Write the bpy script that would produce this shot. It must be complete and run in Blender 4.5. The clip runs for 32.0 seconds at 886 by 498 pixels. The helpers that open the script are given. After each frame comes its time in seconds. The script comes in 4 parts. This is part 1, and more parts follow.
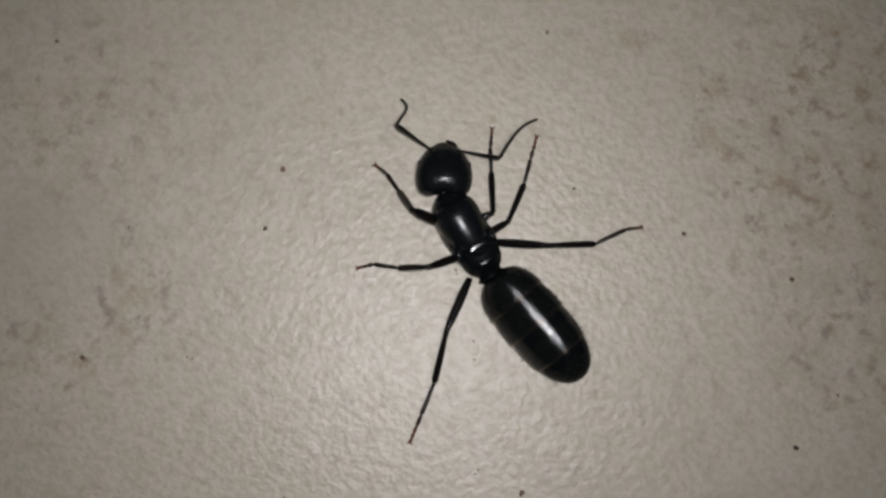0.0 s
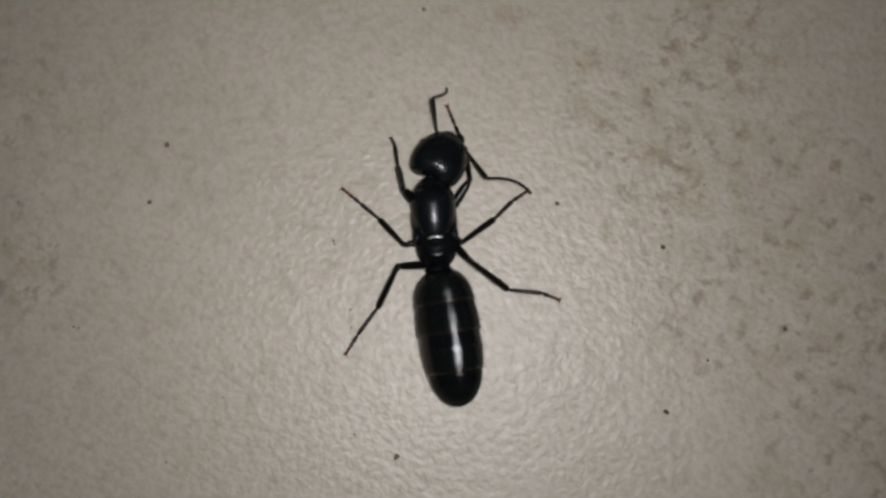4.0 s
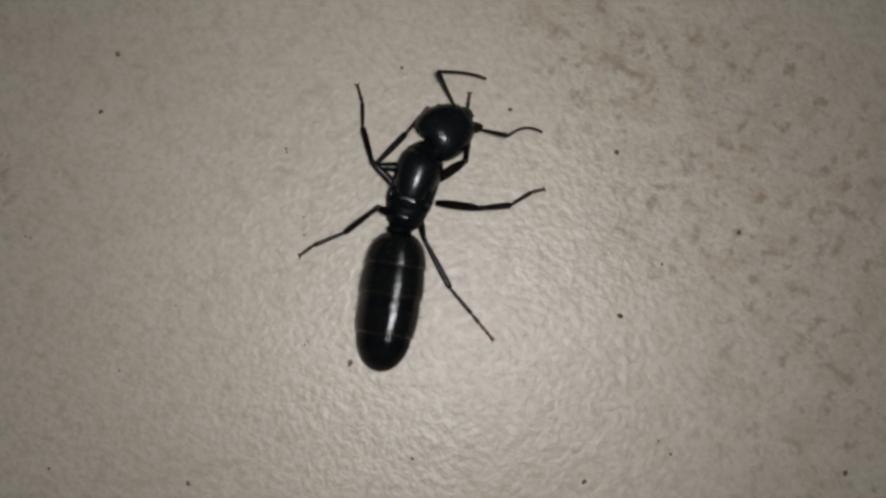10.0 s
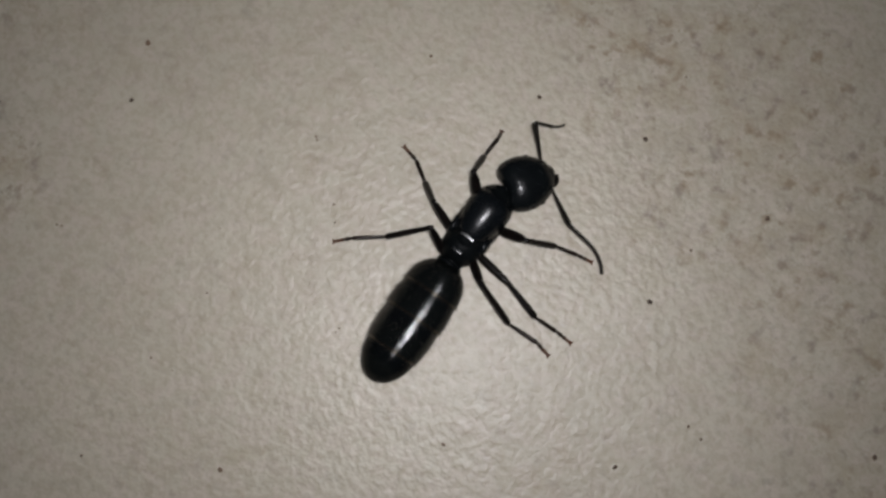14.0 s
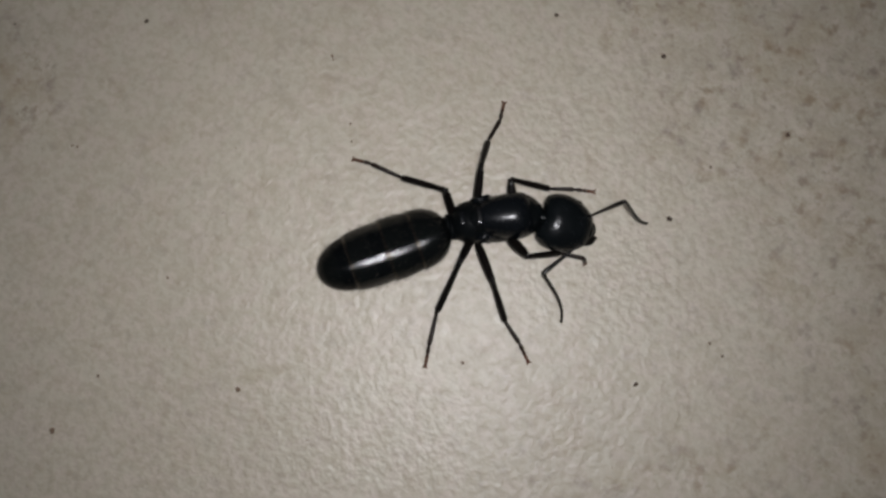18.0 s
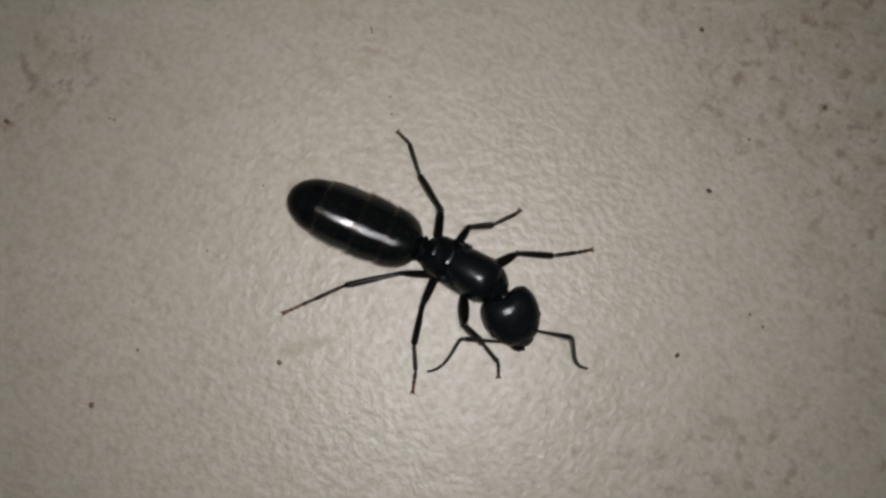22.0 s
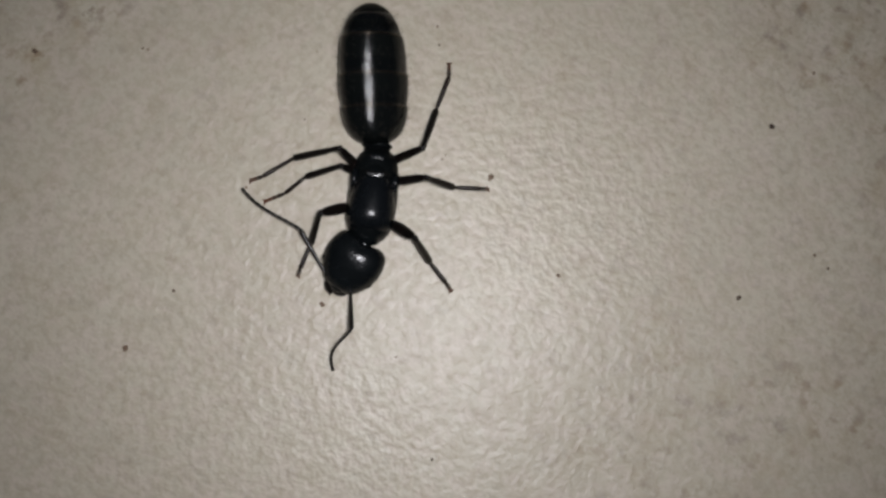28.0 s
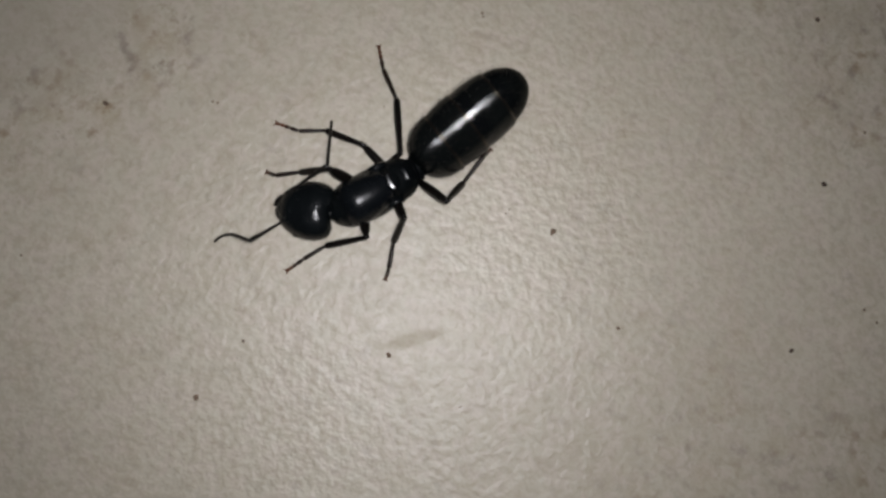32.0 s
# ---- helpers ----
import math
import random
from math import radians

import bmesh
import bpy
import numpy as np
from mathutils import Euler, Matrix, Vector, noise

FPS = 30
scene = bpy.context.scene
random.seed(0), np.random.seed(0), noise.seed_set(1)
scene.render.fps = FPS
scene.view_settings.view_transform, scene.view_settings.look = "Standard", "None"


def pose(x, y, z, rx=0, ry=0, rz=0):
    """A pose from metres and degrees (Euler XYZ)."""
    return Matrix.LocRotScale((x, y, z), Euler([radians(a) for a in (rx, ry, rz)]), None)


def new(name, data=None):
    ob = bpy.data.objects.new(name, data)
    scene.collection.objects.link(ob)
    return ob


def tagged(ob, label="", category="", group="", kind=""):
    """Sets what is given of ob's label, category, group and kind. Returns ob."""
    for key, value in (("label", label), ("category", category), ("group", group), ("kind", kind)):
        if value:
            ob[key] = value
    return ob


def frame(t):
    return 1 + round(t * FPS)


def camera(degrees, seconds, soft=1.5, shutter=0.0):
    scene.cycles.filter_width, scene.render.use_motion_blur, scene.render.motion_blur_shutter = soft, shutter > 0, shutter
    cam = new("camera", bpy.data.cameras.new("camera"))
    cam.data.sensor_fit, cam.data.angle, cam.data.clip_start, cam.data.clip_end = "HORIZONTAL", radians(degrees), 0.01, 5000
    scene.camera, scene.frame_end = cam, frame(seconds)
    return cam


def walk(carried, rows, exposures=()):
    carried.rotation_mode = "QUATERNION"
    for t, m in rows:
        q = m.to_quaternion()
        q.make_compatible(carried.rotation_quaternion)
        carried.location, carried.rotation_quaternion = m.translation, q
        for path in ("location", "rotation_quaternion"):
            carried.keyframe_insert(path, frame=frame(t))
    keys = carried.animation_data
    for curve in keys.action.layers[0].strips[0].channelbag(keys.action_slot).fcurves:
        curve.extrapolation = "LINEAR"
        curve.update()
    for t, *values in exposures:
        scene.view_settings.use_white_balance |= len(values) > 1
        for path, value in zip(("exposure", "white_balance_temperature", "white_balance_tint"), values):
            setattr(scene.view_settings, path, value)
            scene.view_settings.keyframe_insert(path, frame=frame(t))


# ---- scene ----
cam = camera(46.0, 32.0, soft=2.8)
MM = 0.001
# seconds, then millimetres and degrees of the eye over the floor
EYES = [
    (0, 0.00, 0.00, 62.43, 5.52, -0.86, 1.12),
    (0.5, 1.60, 0.30, 62.51, 5.28, -0.08, 0.99),
    (1, 1.95, 0.08, 62.66, 5.51, -0.42, 1.09),
    (1.5, 2.20, -0.03, 62.87, 5.50, -0.99, 1.12),
    (2, 4.12, 0.68, 62.67, 4.58, -0.21, 1.03),
    (2.5, 7.06, 0.94, 62.86, 3.95, 1.29, 0.63),
    (3, 8.45, 0.07, 63.39, 4.58, 1.44, 0.74),
    (3.5, 8.73, -1.67, 63.98, 5.97, 0.72, 0.80),
    (5.5, 10.64, -2.80, 63.21, 5.39, 0.50, 0.59),
    (6, 10.73, -3.04, 63.10, 4.88, 0.43, 0.56),
    (6.5, 10.96, -3.53, 63.20, 4.60, 0.43, 0.50),
    (7, 11.21, -4.75, 63.26, 4.98, 0.32, 0.47),
    (7.5, 11.57, -6.38, 63.22, 5.78, 0.28, 0.52),
    (8, 12.07, -7.37, 63.10, 6.14, 0.34, 0.45),
    (8.5, 12.54, -7.34, 63.06, 5.74, 0.53, 0.40),
    (9, 12.78, -7.15, 63.05, 5.36, 0.73, 0.31),
    (9.5, 12.49, -7.14, 63.11, 5.25, 0.69, 0.29),
    (10, 11.82, -7.17, 63.17, 5.27, 0.47, 0.31),
    (10.5, 11.24, -7.11, 63.21, 5.22, 0.37, 0.31),
    (11, 11.23, -7.06, 63.34, 5.23, 0.54, 0.34),
    (11.5, 11.53, -7.38, 63.46, 5.52, 0.82, 0.33),
    (12, 11.61, -7.57, 63.54, 5.63, 0.84, 0.29),
    (12.5, 11.46, -7.55, 63.42, 5.51, 0.74, 0.26),
    (13, 11.00, -7.58, 63.32, 5.40, 0.52, 0.22),
    (13.5, 10.45, -7.82, 63.27, 5.43, 0.39, 0.18),
    (14, 9.84, -8.08, 63.36, 5.35, 0.35, 0.15),
    (14.5, 9.37, -8.88, 63.34, 5.62, 0.38, 0.14),
    (16.5, 9.16, -11.94, 62.35, 6.48, -0.13, -0.08),
    (17, 9.52, -12.36, 62.54, 6.17, 0.40, -0.25),
    (17.5, 9.44, -12.84, 62.47, 5.91, 0.68, -0.14),
    (18, 9.12, -13.33, 62.40, 5.69, 0.71, -0.14),
    (18.5, 8.74, -14.11, 62.33, 5.85, 0.50, -0.26),
    (19, 8.47, -14.91, 62.35, 6.18, 0.23, -0.36),
    (19.5, 8.71, -15.21, 62.49, 6.17, 0.36, -0.38),
    (20, 8.70, -15.53, 62.59, 6.26, 0.37, -0.45),
    (20.5, 8.67, -15.57, 62.61, 6.22, 0.58, -0.43),
    (21, 7.80, -15.63, 62.55, 6.29, 0.31, -0.43),
    (21.5, 6.49, -15.50, 62.47, 6.22, -0.19, -0.37),
    (22, 5.21, -15.00, 62.20, 5.73, -0.58, -0.44),
    (22.5, 3.58, -15.06, 61.53, 5.58, -1.29, -0.42),
    (23, 2.56, -15.54, 61.11, 5.74, -1.50, -0.41),
    (23.5, 2.29, -15.95, 60.91, 5.81, -1.09, -0.51),
    (24, 1.92, -15.75, 60.36, 5.26, -1.00, -0.47),
    (24.5, 1.07, -15.72, 59.71, 4.85, -1.41, -0.42),
    (26.5, 1.26, -18.05, 58.78, 5.69, -0.94, -0.38),
    (27, 1.62, -17.96, 58.74, 5.39, -0.97, -0.39),
    (27.5, 1.98, -17.84, 58.80, 5.18, -0.92, -0.39),
    (28, 2.10, -17.58, 59.01, 5.07, -0.83, -0.32),
    (28.5, 2.02, -17.63, 59.33, 5.43, -0.59, -0.29),
    (29, 1.39, -17.64, 59.53, 5.80, -0.63, -0.18),
    (29.5, 0.69, -17.41, 59.60, 5.85, -0.70, -0.06),
    (30, -0.02, -17.19, 59.74, 5.87, -0.71, -0.05),
    (30.5, -0.66, -16.51, 60.02, 5.44, -0.70, -0.04),
    (31, -1.56, -15.72, 60.30, 5.01, -1.08, -0.06),
    (31.5, -2.57, -14.89, 60.43, 4.68, -1.80, -0.01),
    (32, -3.12, -14.03, 60.69, 4.46, -2.27, 0.03),
]


def eye_rows():
    return [(t, pose(x * MM, y * MM, z * MM, a, b, c)) for t, x, y, z, a, b, c in EYES]


walk(cam, eye_rows(), [(0, 0.04), (3, 0.03), (6, 0.0), (8, 0.01), (12, 0.02), (19, 0.01), (21, 0.0), (23, 0.0), (27, -0.01), (29, 0.02), (32, -0.03)])

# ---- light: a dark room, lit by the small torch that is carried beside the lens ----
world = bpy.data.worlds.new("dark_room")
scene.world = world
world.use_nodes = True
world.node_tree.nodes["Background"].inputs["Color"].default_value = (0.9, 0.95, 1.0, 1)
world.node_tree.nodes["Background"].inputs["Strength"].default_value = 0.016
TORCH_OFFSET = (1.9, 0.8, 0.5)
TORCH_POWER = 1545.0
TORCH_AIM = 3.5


# ---- materials ----
class Nodes:
    """A small helper round one material's node tree."""

    def __init__(self, name):
        self.material = bpy.data.materials.new(name)
        self.material.use_nodes = True
        self.tree = self.material.node_tree
        self.shader = self.tree.nodes["Principled BSDF"]

    def add(self, kind, **settings):
        node = self.tree.nodes.new(kind)
        for key, value in settings.items():
            if key == "operation":
                node.operation = value
            elif key == "data_type":
                node.data_type = value
            elif key == "blend_type":
                node.blend_type = value
            elif key == "feature":
                node.feature = value
        return node

    def link(self, a, b):
        self.tree.links.new(a, b)

    def value(self, node, name, v):
        node.inputs[name].default_value = v

    def math(self, op, a, b=0.0):
        node = self.add("ShaderNodeMath", operation=op)
        for i, v in enumerate((a, b)):
            if isinstance(v, (int, float)):
                node.inputs[i].default_value = v
            else:
                self.link(v, node.inputs[i])
        return node.outputs[0]

    def coords(self):
        return self.add("ShaderNodeTexCoord").outputs["Object"]

    def noise(self, at, scale, detail=3.0, rough=0.55):
        node = self.add("ShaderNodeTexNoise")
        self.link(at, node.inputs["Vector"])
        self.value(node, "Scale", scale), self.value(node, "Detail", detail), self.value(node, "Roughness", rough)
        return node.outputs["Fac"]

    def ramp(self, fac, stops):
        node = self.add("ShaderNodeValToRGB")
        while len(node.color_ramp.elements) < len(stops):
            node.color_ramp.elements.new(0.5)
        for e, (p, c) in zip(node.color_ramp.elements, stops):
            e.position = p
            e.color = (*c, 1) if not isinstance(c, (int, float)) else (c, c, c, 1)
        self.link(fac, node.inputs["Fac"])
        return node.outputs["Color"]

    def mix(self, fac, a, b):
        node = self.add("ShaderNodeMix", data_type="RGBA")
        for socket, v in ((node.inputs[0], fac), (node.inputs[6], a), (node.inputs[7], b)):
            if isinstance(v, (int, float)):
                socket.default_value = v
            elif isinstance(v, tuple):
                socket.default_value = (*v, 1)
            else:
                self.link(v, socket)
        return node.outputs[2]

    def edge(self, start, least):
        """1 where a surface is seen face on, falling to that least share at its rim: gloss broken by fine down."""
        facing = self.add("ShaderNodeLayerWeight").outputs["Facing"]
        return self.ramp(facing, [(start, 1.0), (0.95, least)])

    def bump(self, height, strength, distance):
        node = self.add("ShaderNodeBump")
        self.link(height, node.inputs["Height"])
        self.value(node, "Strength", strength), self.value(node, "Distance", distance)
        self.link(node.outputs["Normal"], self.shader.inputs["Normal"])


def patch(n, at, x, y, rx, ry, turn):
    """A soft oval on the floor, in millimetres: 1 in its middle, 0 outside."""
    m = n.add("ShaderNodeMapping")
    m.vector_type = "TEXTURE"
    n.link(at, m.inputs["Vector"])
    n.value(m, "Location", (x * MM, y * MM, 0)), n.value(m, "Rotation", (0, 0, radians(turn))), n.value(m, "Scale", (rx * MM, ry * MM, 1))
    length = n.add("ShaderNodeVectorMath", operation="LENGTH")
    n.link(m.outputs[0], length.inputs[0])
    return n.math("MAXIMUM", n.math("SUBTRACT", 1.0, length.outputs["Value"]), 0.0)


def floor_material():
    n = Nodes("glazed_tile")
    flat = n.coords()
    tilt = n.add("ShaderNodeMapping")
    n.link(flat, tilt.inputs["Vector"])
    n.value(tilt, "Rotation", (0.5, 0.35, 0.6)), n.value(tilt, "Location", (0.31, 0.17, 0.23))
    at = tilt.outputs[0]
    broad = n.noise(at, 70, 4)
    fine = n.noise(at, 2300, 3, 0.6)
    tint = n.noise(at, 800, 3, 0.6)
    base = n.mix(n.ramp(broad, [(0.35, 0.0), (0.65, 1.0)]), (0.468, 0.419, 0.330), (0.537, 0.485, 0.386))
    base = n.mix(n.math("MULTIPLY", n.ramp(tint, [(0.40, 0.0), (0.60, 1.0)]), 0.5), base, (0.471, 0.444, 0.353))
    base = n.mix(n.math("MULTIPLY", n.ramp(tint, [(0.42, 1.0), (0.52, 0.0)]), 0.4), base, (0.522, 0.455, 0.392))
    base = n.mix(n.math("MULTIPLY", n.ramp(fine, [(0.42, 0.0), (0.62, 1.0)]), 0.62), base, (0.399, 0.348, 0.263))
    # soft brown flecks gather on worn, dirty glaze; one patch paints torch fall-off
    areas = None
    for spot in DIRTY_AND_DIMMED:
        p = n.math("MULTIPLY", n.math("MINIMUM", n.math("MULTIPLY", patch(n, flat, *spot[:5]), 2.2), 1.0), spot[5])
        areas = p if areas is None else n.math("MAXIMUM", areas, p)
    areas = n.math("MULTIPLY", n.math("ADD", areas, 0.42), n.math("ADD", n.math("MULTIPLY", n.noise(at, 190, 3, 0.6), 1.1), 0.45))
    clouds = n.math("MULTIPLY", n.ramp(n.noise(at, 560, 4, 0.6), [(0.42, 0.0), (0.68, 1.0)]), 0.47)
    flecks = n.math("MULTIPLY", n.ramp(n.noise(at, 1050, 3.5, 0.6), [(0.53, 0.0), (0.69, 1.0)]), 0.66)
    pepper = n.math("MULTIPLY", n.ramp(n.noise(at, 2600, 3, 0.6), [(0.58, 0.0), (0.72, 1.0)]), 0.4)
    hue = n.ramp(n.noise(at, 480, 2, 0.5), [(0.42, 0.0), (0.58, 1.0)])
    base = n.mix(n.math("MULTIPLY", clouds, areas), base, n.mix(hue, (0.340, 0.276, 0.176), (0.335, 0.282, 0.208)))
    spots = n.math("MINIMUM", n.math("MULTIPLY", n.math("MAXIMUM", flecks, pepper), areas), 0.8)
    base = n.mix(spots, base, n.mix(hue, (0.262, 0.194, 0.122), (0.238, 0.194, 0.156)))
    base = n.mix(n.math("MULTIPLY", n.math("MINIMUM", n.math("MULTIPLY", patch(n, flat, *STAIN), 2.0), 1.0), 0.3), base, (0.36, 0.325, 0.262))
    # a faint dried smear
    smear = n.math("ADD", patch(n, flat, *SMEAR), n.math("MULTIPLY", n.math("SUBTRACT", n.noise(at, 900, 3), 0.5), 0.35))
    smear = n.ramp(smear, [(0.0, 0.0), (0.42, 1.0)])
    base = n.mix(n.math("MULTIPLY", smear, 0.12), base, (0.335, 0.298, 0.207))
    n.link(base, n.shader.inputs["Base Color"])
    rough = n.noise(at, 1400, 3)
    n.link(n.math("ADD", n.math("MULTIPLY", rough, 0.22), 0.33), n.shader.inputs["Roughness"])
    n.link(n.math("SUBTRACT", 0.5, n.math("MULTIPLY", smear, 0.32)), n.shader.inputs["Specular IOR Level"])
    peel = n.math("ADD", n.noise(at, 2300, 1.5, 0.45), n.math("MULTIPLY", n.noise(at, 5200, 2, 0.5), 0.18))
    peel = n.math("ADD", peel, n.math("MULTIPLY", n.noise(at, 900, 1), 0.6))
    n.bump(peel, 0.5, 0.00013)
    return n.material


def shell_material(name, colour, dark, rough, grain=5000.0, dents=0.00002, gloss=0.4, tint=(1.0, 1.0, 1.0)):
    n = Nodes(name)
    at = n.coords()
    n.link(n.mix(n.ramp(n.noise(at, 900, 4), [(0.35, 0.0), (0.7, 1.0)]), dark, colour), n.shader.inputs["Base Color"])
    n.link(n.math("ADD", n.math("MULTIPLY", n.noise(at, 1800, 3), 0.16), rough - 0.08), n.shader.inputs["Roughness"])
    n.link(n.math("MULTIPLY", n.edge(0.6, 0.35), gloss), n.shader.inputs["Specular IOR Level"]), n.value(n.shader, "Specular Tint", (*tint, 1))
    n.bump(n.noise(at, grain, 2), 0.35, dents)
    return n.material


def plate_material():
    """The hind body: bare and polished where a plate comes out from under the one before, finely downy towards its edge."""
    n = Nodes("downy_plate_cuticle")
    at = n.coords()
    split = n.add("ShaderNodeSeparateXYZ")
    n.link(at, split.inputs[0])
    wander = n.math("MULTIPLY", n.math("SUBTRACT", n.noise(at, 1500, 3), 0.5), 0.00022)
    along = n.math("MULTIPLY", n.math("ADD", split.outputs["X"], wander), -1 / (9 * MM))
    stops = [(0.0, 1.0)]
    for a, b, bare in zip(PLATE_ENDS[1:], PLATE_ENDS[2:], (0.55, 0.0, 0.15)):
        stops += [(a / 9, 1.0), ((a + 0.03) / 9, bare), ((a + 0.3 * (b - a)) / 9, bare), ((a + 0.42 * (b - a)) / 9, 1.0)]
    down = n.ramp(along, stops)
    fuzz = n.noise(at, 7000, 3, 0.65)
    shade = n.math("MULTIPLY", down, n.math("ADD", n.math("MULTIPLY", fuzz, 0.8), 0.4))
    n.link(n.mix(shade, (0.0026, 0.0033, 0.0036), (0.0042, 0.0052, 0.0049)), n.shader.inputs["Base Color"])
    n.link(n.math("ADD", n.math("MULTIPLY", down, 0.06), n.math("ADD", n.math("MULTIPLY", fuzz, 0.09), 0.09)), n.shader.inputs["Roughness"])
    shine = n.ramp(along, [(0.0, 0.2), (PLATE_ENDS[1] / 9, 0.25), (PLATE_ENDS[2] / 9, 0.36), (PLATE_ENDS[2] / 9 + 0.01, 0.6), ((PLATE_ENDS[2] + 1.2) / 9, 0.42), (PLATE_ENDS[3] / 9, 0.26), (PLATE_ENDS[3] / 9 + 0.02, 0.1)])
    n.link(n.math("MULTIPLY", n.edge(0.25, 0.03), shine), n.shader.inputs["Specular IOR Level"])
    # fine cross-wise sculpture draws the sheen out along the body
    ring = n.add("ShaderNodeTangent")
    ring.direction_type, ring.axis = "RADIAL", "X"
    n.link(ring.outputs[0], n.shader.inputs["Tangent"])
    n.value(n.shader, "Anisotropic", 0.8), n.value(n.shader, "Anisotropic Rotation", 0.25)
    n.bump(n.math("ADD", fuzz, n.noise(at, 2600, 2)), 0.4, 0.00004)
    return n.material


def foot_material():
    """Dark at the ankle, reddish brown towards the claws."""
    n = Nodes("reddish_brown_cuticle")
    at = n.coords()
    split = n.add("ShaderNodeSeparateXYZ")
    n.link(at, split.inputs[0])
    along = n.math("ADD", n.math("MULTIPLY", split.outputs["X"], 300.0), n.math("MULTIPLY", n.noise(at, 1500, 2), 0.3))
    n.link(n.ramp(along, [(0.2, (0.016, 0.0095, 0.0068)), (0.4, (0.04, 0.017, 0.01)), (0.5, (0.12, 0.042, 0.02))]), n.shader.inputs["Base Color"])
    n.value(n.shader, "Roughness", 0.42)
    return n.material


def grit_material():
    n = Nodes("dark_grit")
    info = n.add("ShaderNodeObjectInfo")
    n.link(n.mix(info.outputs["Random"], (0.05, 0.032, 0.022), (0.2, 0.135, 0.09)), n.shader.inputs["Base Color"])
    n.value(n.shader, "Roughness", 0.75)
    return n.material


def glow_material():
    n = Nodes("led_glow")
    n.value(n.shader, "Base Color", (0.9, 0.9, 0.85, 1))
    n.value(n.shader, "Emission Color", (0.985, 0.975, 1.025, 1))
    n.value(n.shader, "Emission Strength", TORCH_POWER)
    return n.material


# millimetres on the floor: x, y, half length, half width, turn, weight
DIRTY_AND_DIMMED = [(12.6, 19.4, 1.6, 0.8, 0, 1.3), (18.5, 14.3, 5.0, 3.0, -40, 1), (21.9, 9.6, 4.5, 3.2, 20, 1.25), (24.8, 17.8, 7.0, 5.0, 0, 0.9), (20.7, 12.2, 5.0, 4.0, 60, 0.95),
         (27.9, 7.4, 11.0, 8.0, 0, 0.8), (32.9, -0.1, 9.0, 11.0, 0, 0.65), (26.6, 5.1, 8.0, 7.0, 0, 0.8), (34.3, -0.1, 8.0, 10.0, 0, 0.75), (26.8, 0.1, 7.0, 6.0, 0, 0.7),
         (32.5, -8.6, 6.0, 10.0, 0, 0.6), (-17.3, 3.7, 2.2, 4.5, 15, 0.62), (-21.2, -1.6, 4.5, 1.8, 35, 0.72), (-21.0, 13.9, 7.0, 6.0, 0, 0.45), (-17.8, 3.2, 2.0, 4.5, -20, 0.85),
         (-18.0, 2.5, 3.2, 3.2, 0, 0.85), (-17.9, 2.6, 3.4, 3.0, 0, 0.8), (-24.5, -1.1, 5.0, 4.0, 30, 0.75), (28.3, -0.6, 7.0, 6.0, 0, 0.6), (19.3, -23.2, 12.0, 8.0, 0, 0.4),
         # the last patch adds flecks to dim a corner where the torch falls off
         (25.2, -0.2, 6.0, 6.0, 0, 0.55), (-16.2, 3.8, 0.9, 1.6, -10, 1.5), (-17.4, 1.5, 1.7, 0.7, 50, 1.5), (-20.2, -0.9, 1.6, 0.6, 35, 1.4), (-22.6, -2.6, 1.8, 0.7, 40, 1.3), (37.0, -17.0, 10.0, 9.0, 0, 0.6)]
STAIN = (-23.5, 4.5, 9.0, 5.5, 35)
SMEAR = (-2.55, -14.58, 2.3, 0.5, 14)
TILE, BLACK = floor_material(), shell_material("black_cuticle", (0.0042, 0.0055, 0.0060), (0.0028, 0.0035, 0.0037), 0.23, 2600.0, 0.000026, gloss=0.3)
DULL = shell_material("satin_head_cuticle", (0.0050, 0.0065, 0.0072), (0.0032, 0.0042, 0.0047), 0.25, 3200.0, 0.00009, gloss=0.34)
LEG = shell_material("leg_cuticle", (0.006, 0.0045, 0.004), (0.0032, 0.0027, 0.0025), 0.3, 4200.0, 0.00005, gloss=0.19)
SHANK = shell_material("dark_brown_cuticle", (0.018, 0.0105, 0.007), (0.008, 0.0055, 0.0042), 0.4, gloss=0.22)
HIND = shell_material("dull_hind_cuticle", (0.0042, 0.0052, 0.0056), (0.0025, 0.0032, 0.0035), 0.42, 3800.0, 0.00006, gloss=0.06)
FOOT, RIM = foot_material(), shell_material("tan_rim", (0.011, 0.009, 0.0075), (0.005, 0.0045, 0.004), 0.23, 5000.0, 0.00001, gloss=0.9, tint=(1.0, 0.84, 0.62))
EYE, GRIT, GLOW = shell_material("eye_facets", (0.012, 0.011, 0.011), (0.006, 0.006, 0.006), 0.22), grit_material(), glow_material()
FEELER = shell_material("feeler_cuticle", (0.008, 0.006, 0.005), (0.004, 0.0035, 0.003), 0.34, gloss=0.45)
SATIN = shell_material("satin_cuticle", (0.0045, 0.0057, 0.0070), (0.0032, 0.0040, 0.0047), 0.26, 2500.0, 0.000035, gloss=0.22)
POLISH, HAIR = shell_material("polished_cuticle", (0.004, 0.0042, 0.0046), (0.002, 0.002, 0.0022), 0.21, 3000.0, 0.00001, gloss=0.75), shell_material("brown_hair", (0.03, 0.016, 0.01), (0.015, 0.009, 0.006), 0.45)
PLATE_ENDS = (0.42, 2.45, 4.2, 6.35, 8.2)
PLATE = plate_material()
HOUSING = shell_material("black_housing", (0.02, 0.02, 0.02), (0.015, 0.015, 0.015), 0.5, 600.0)


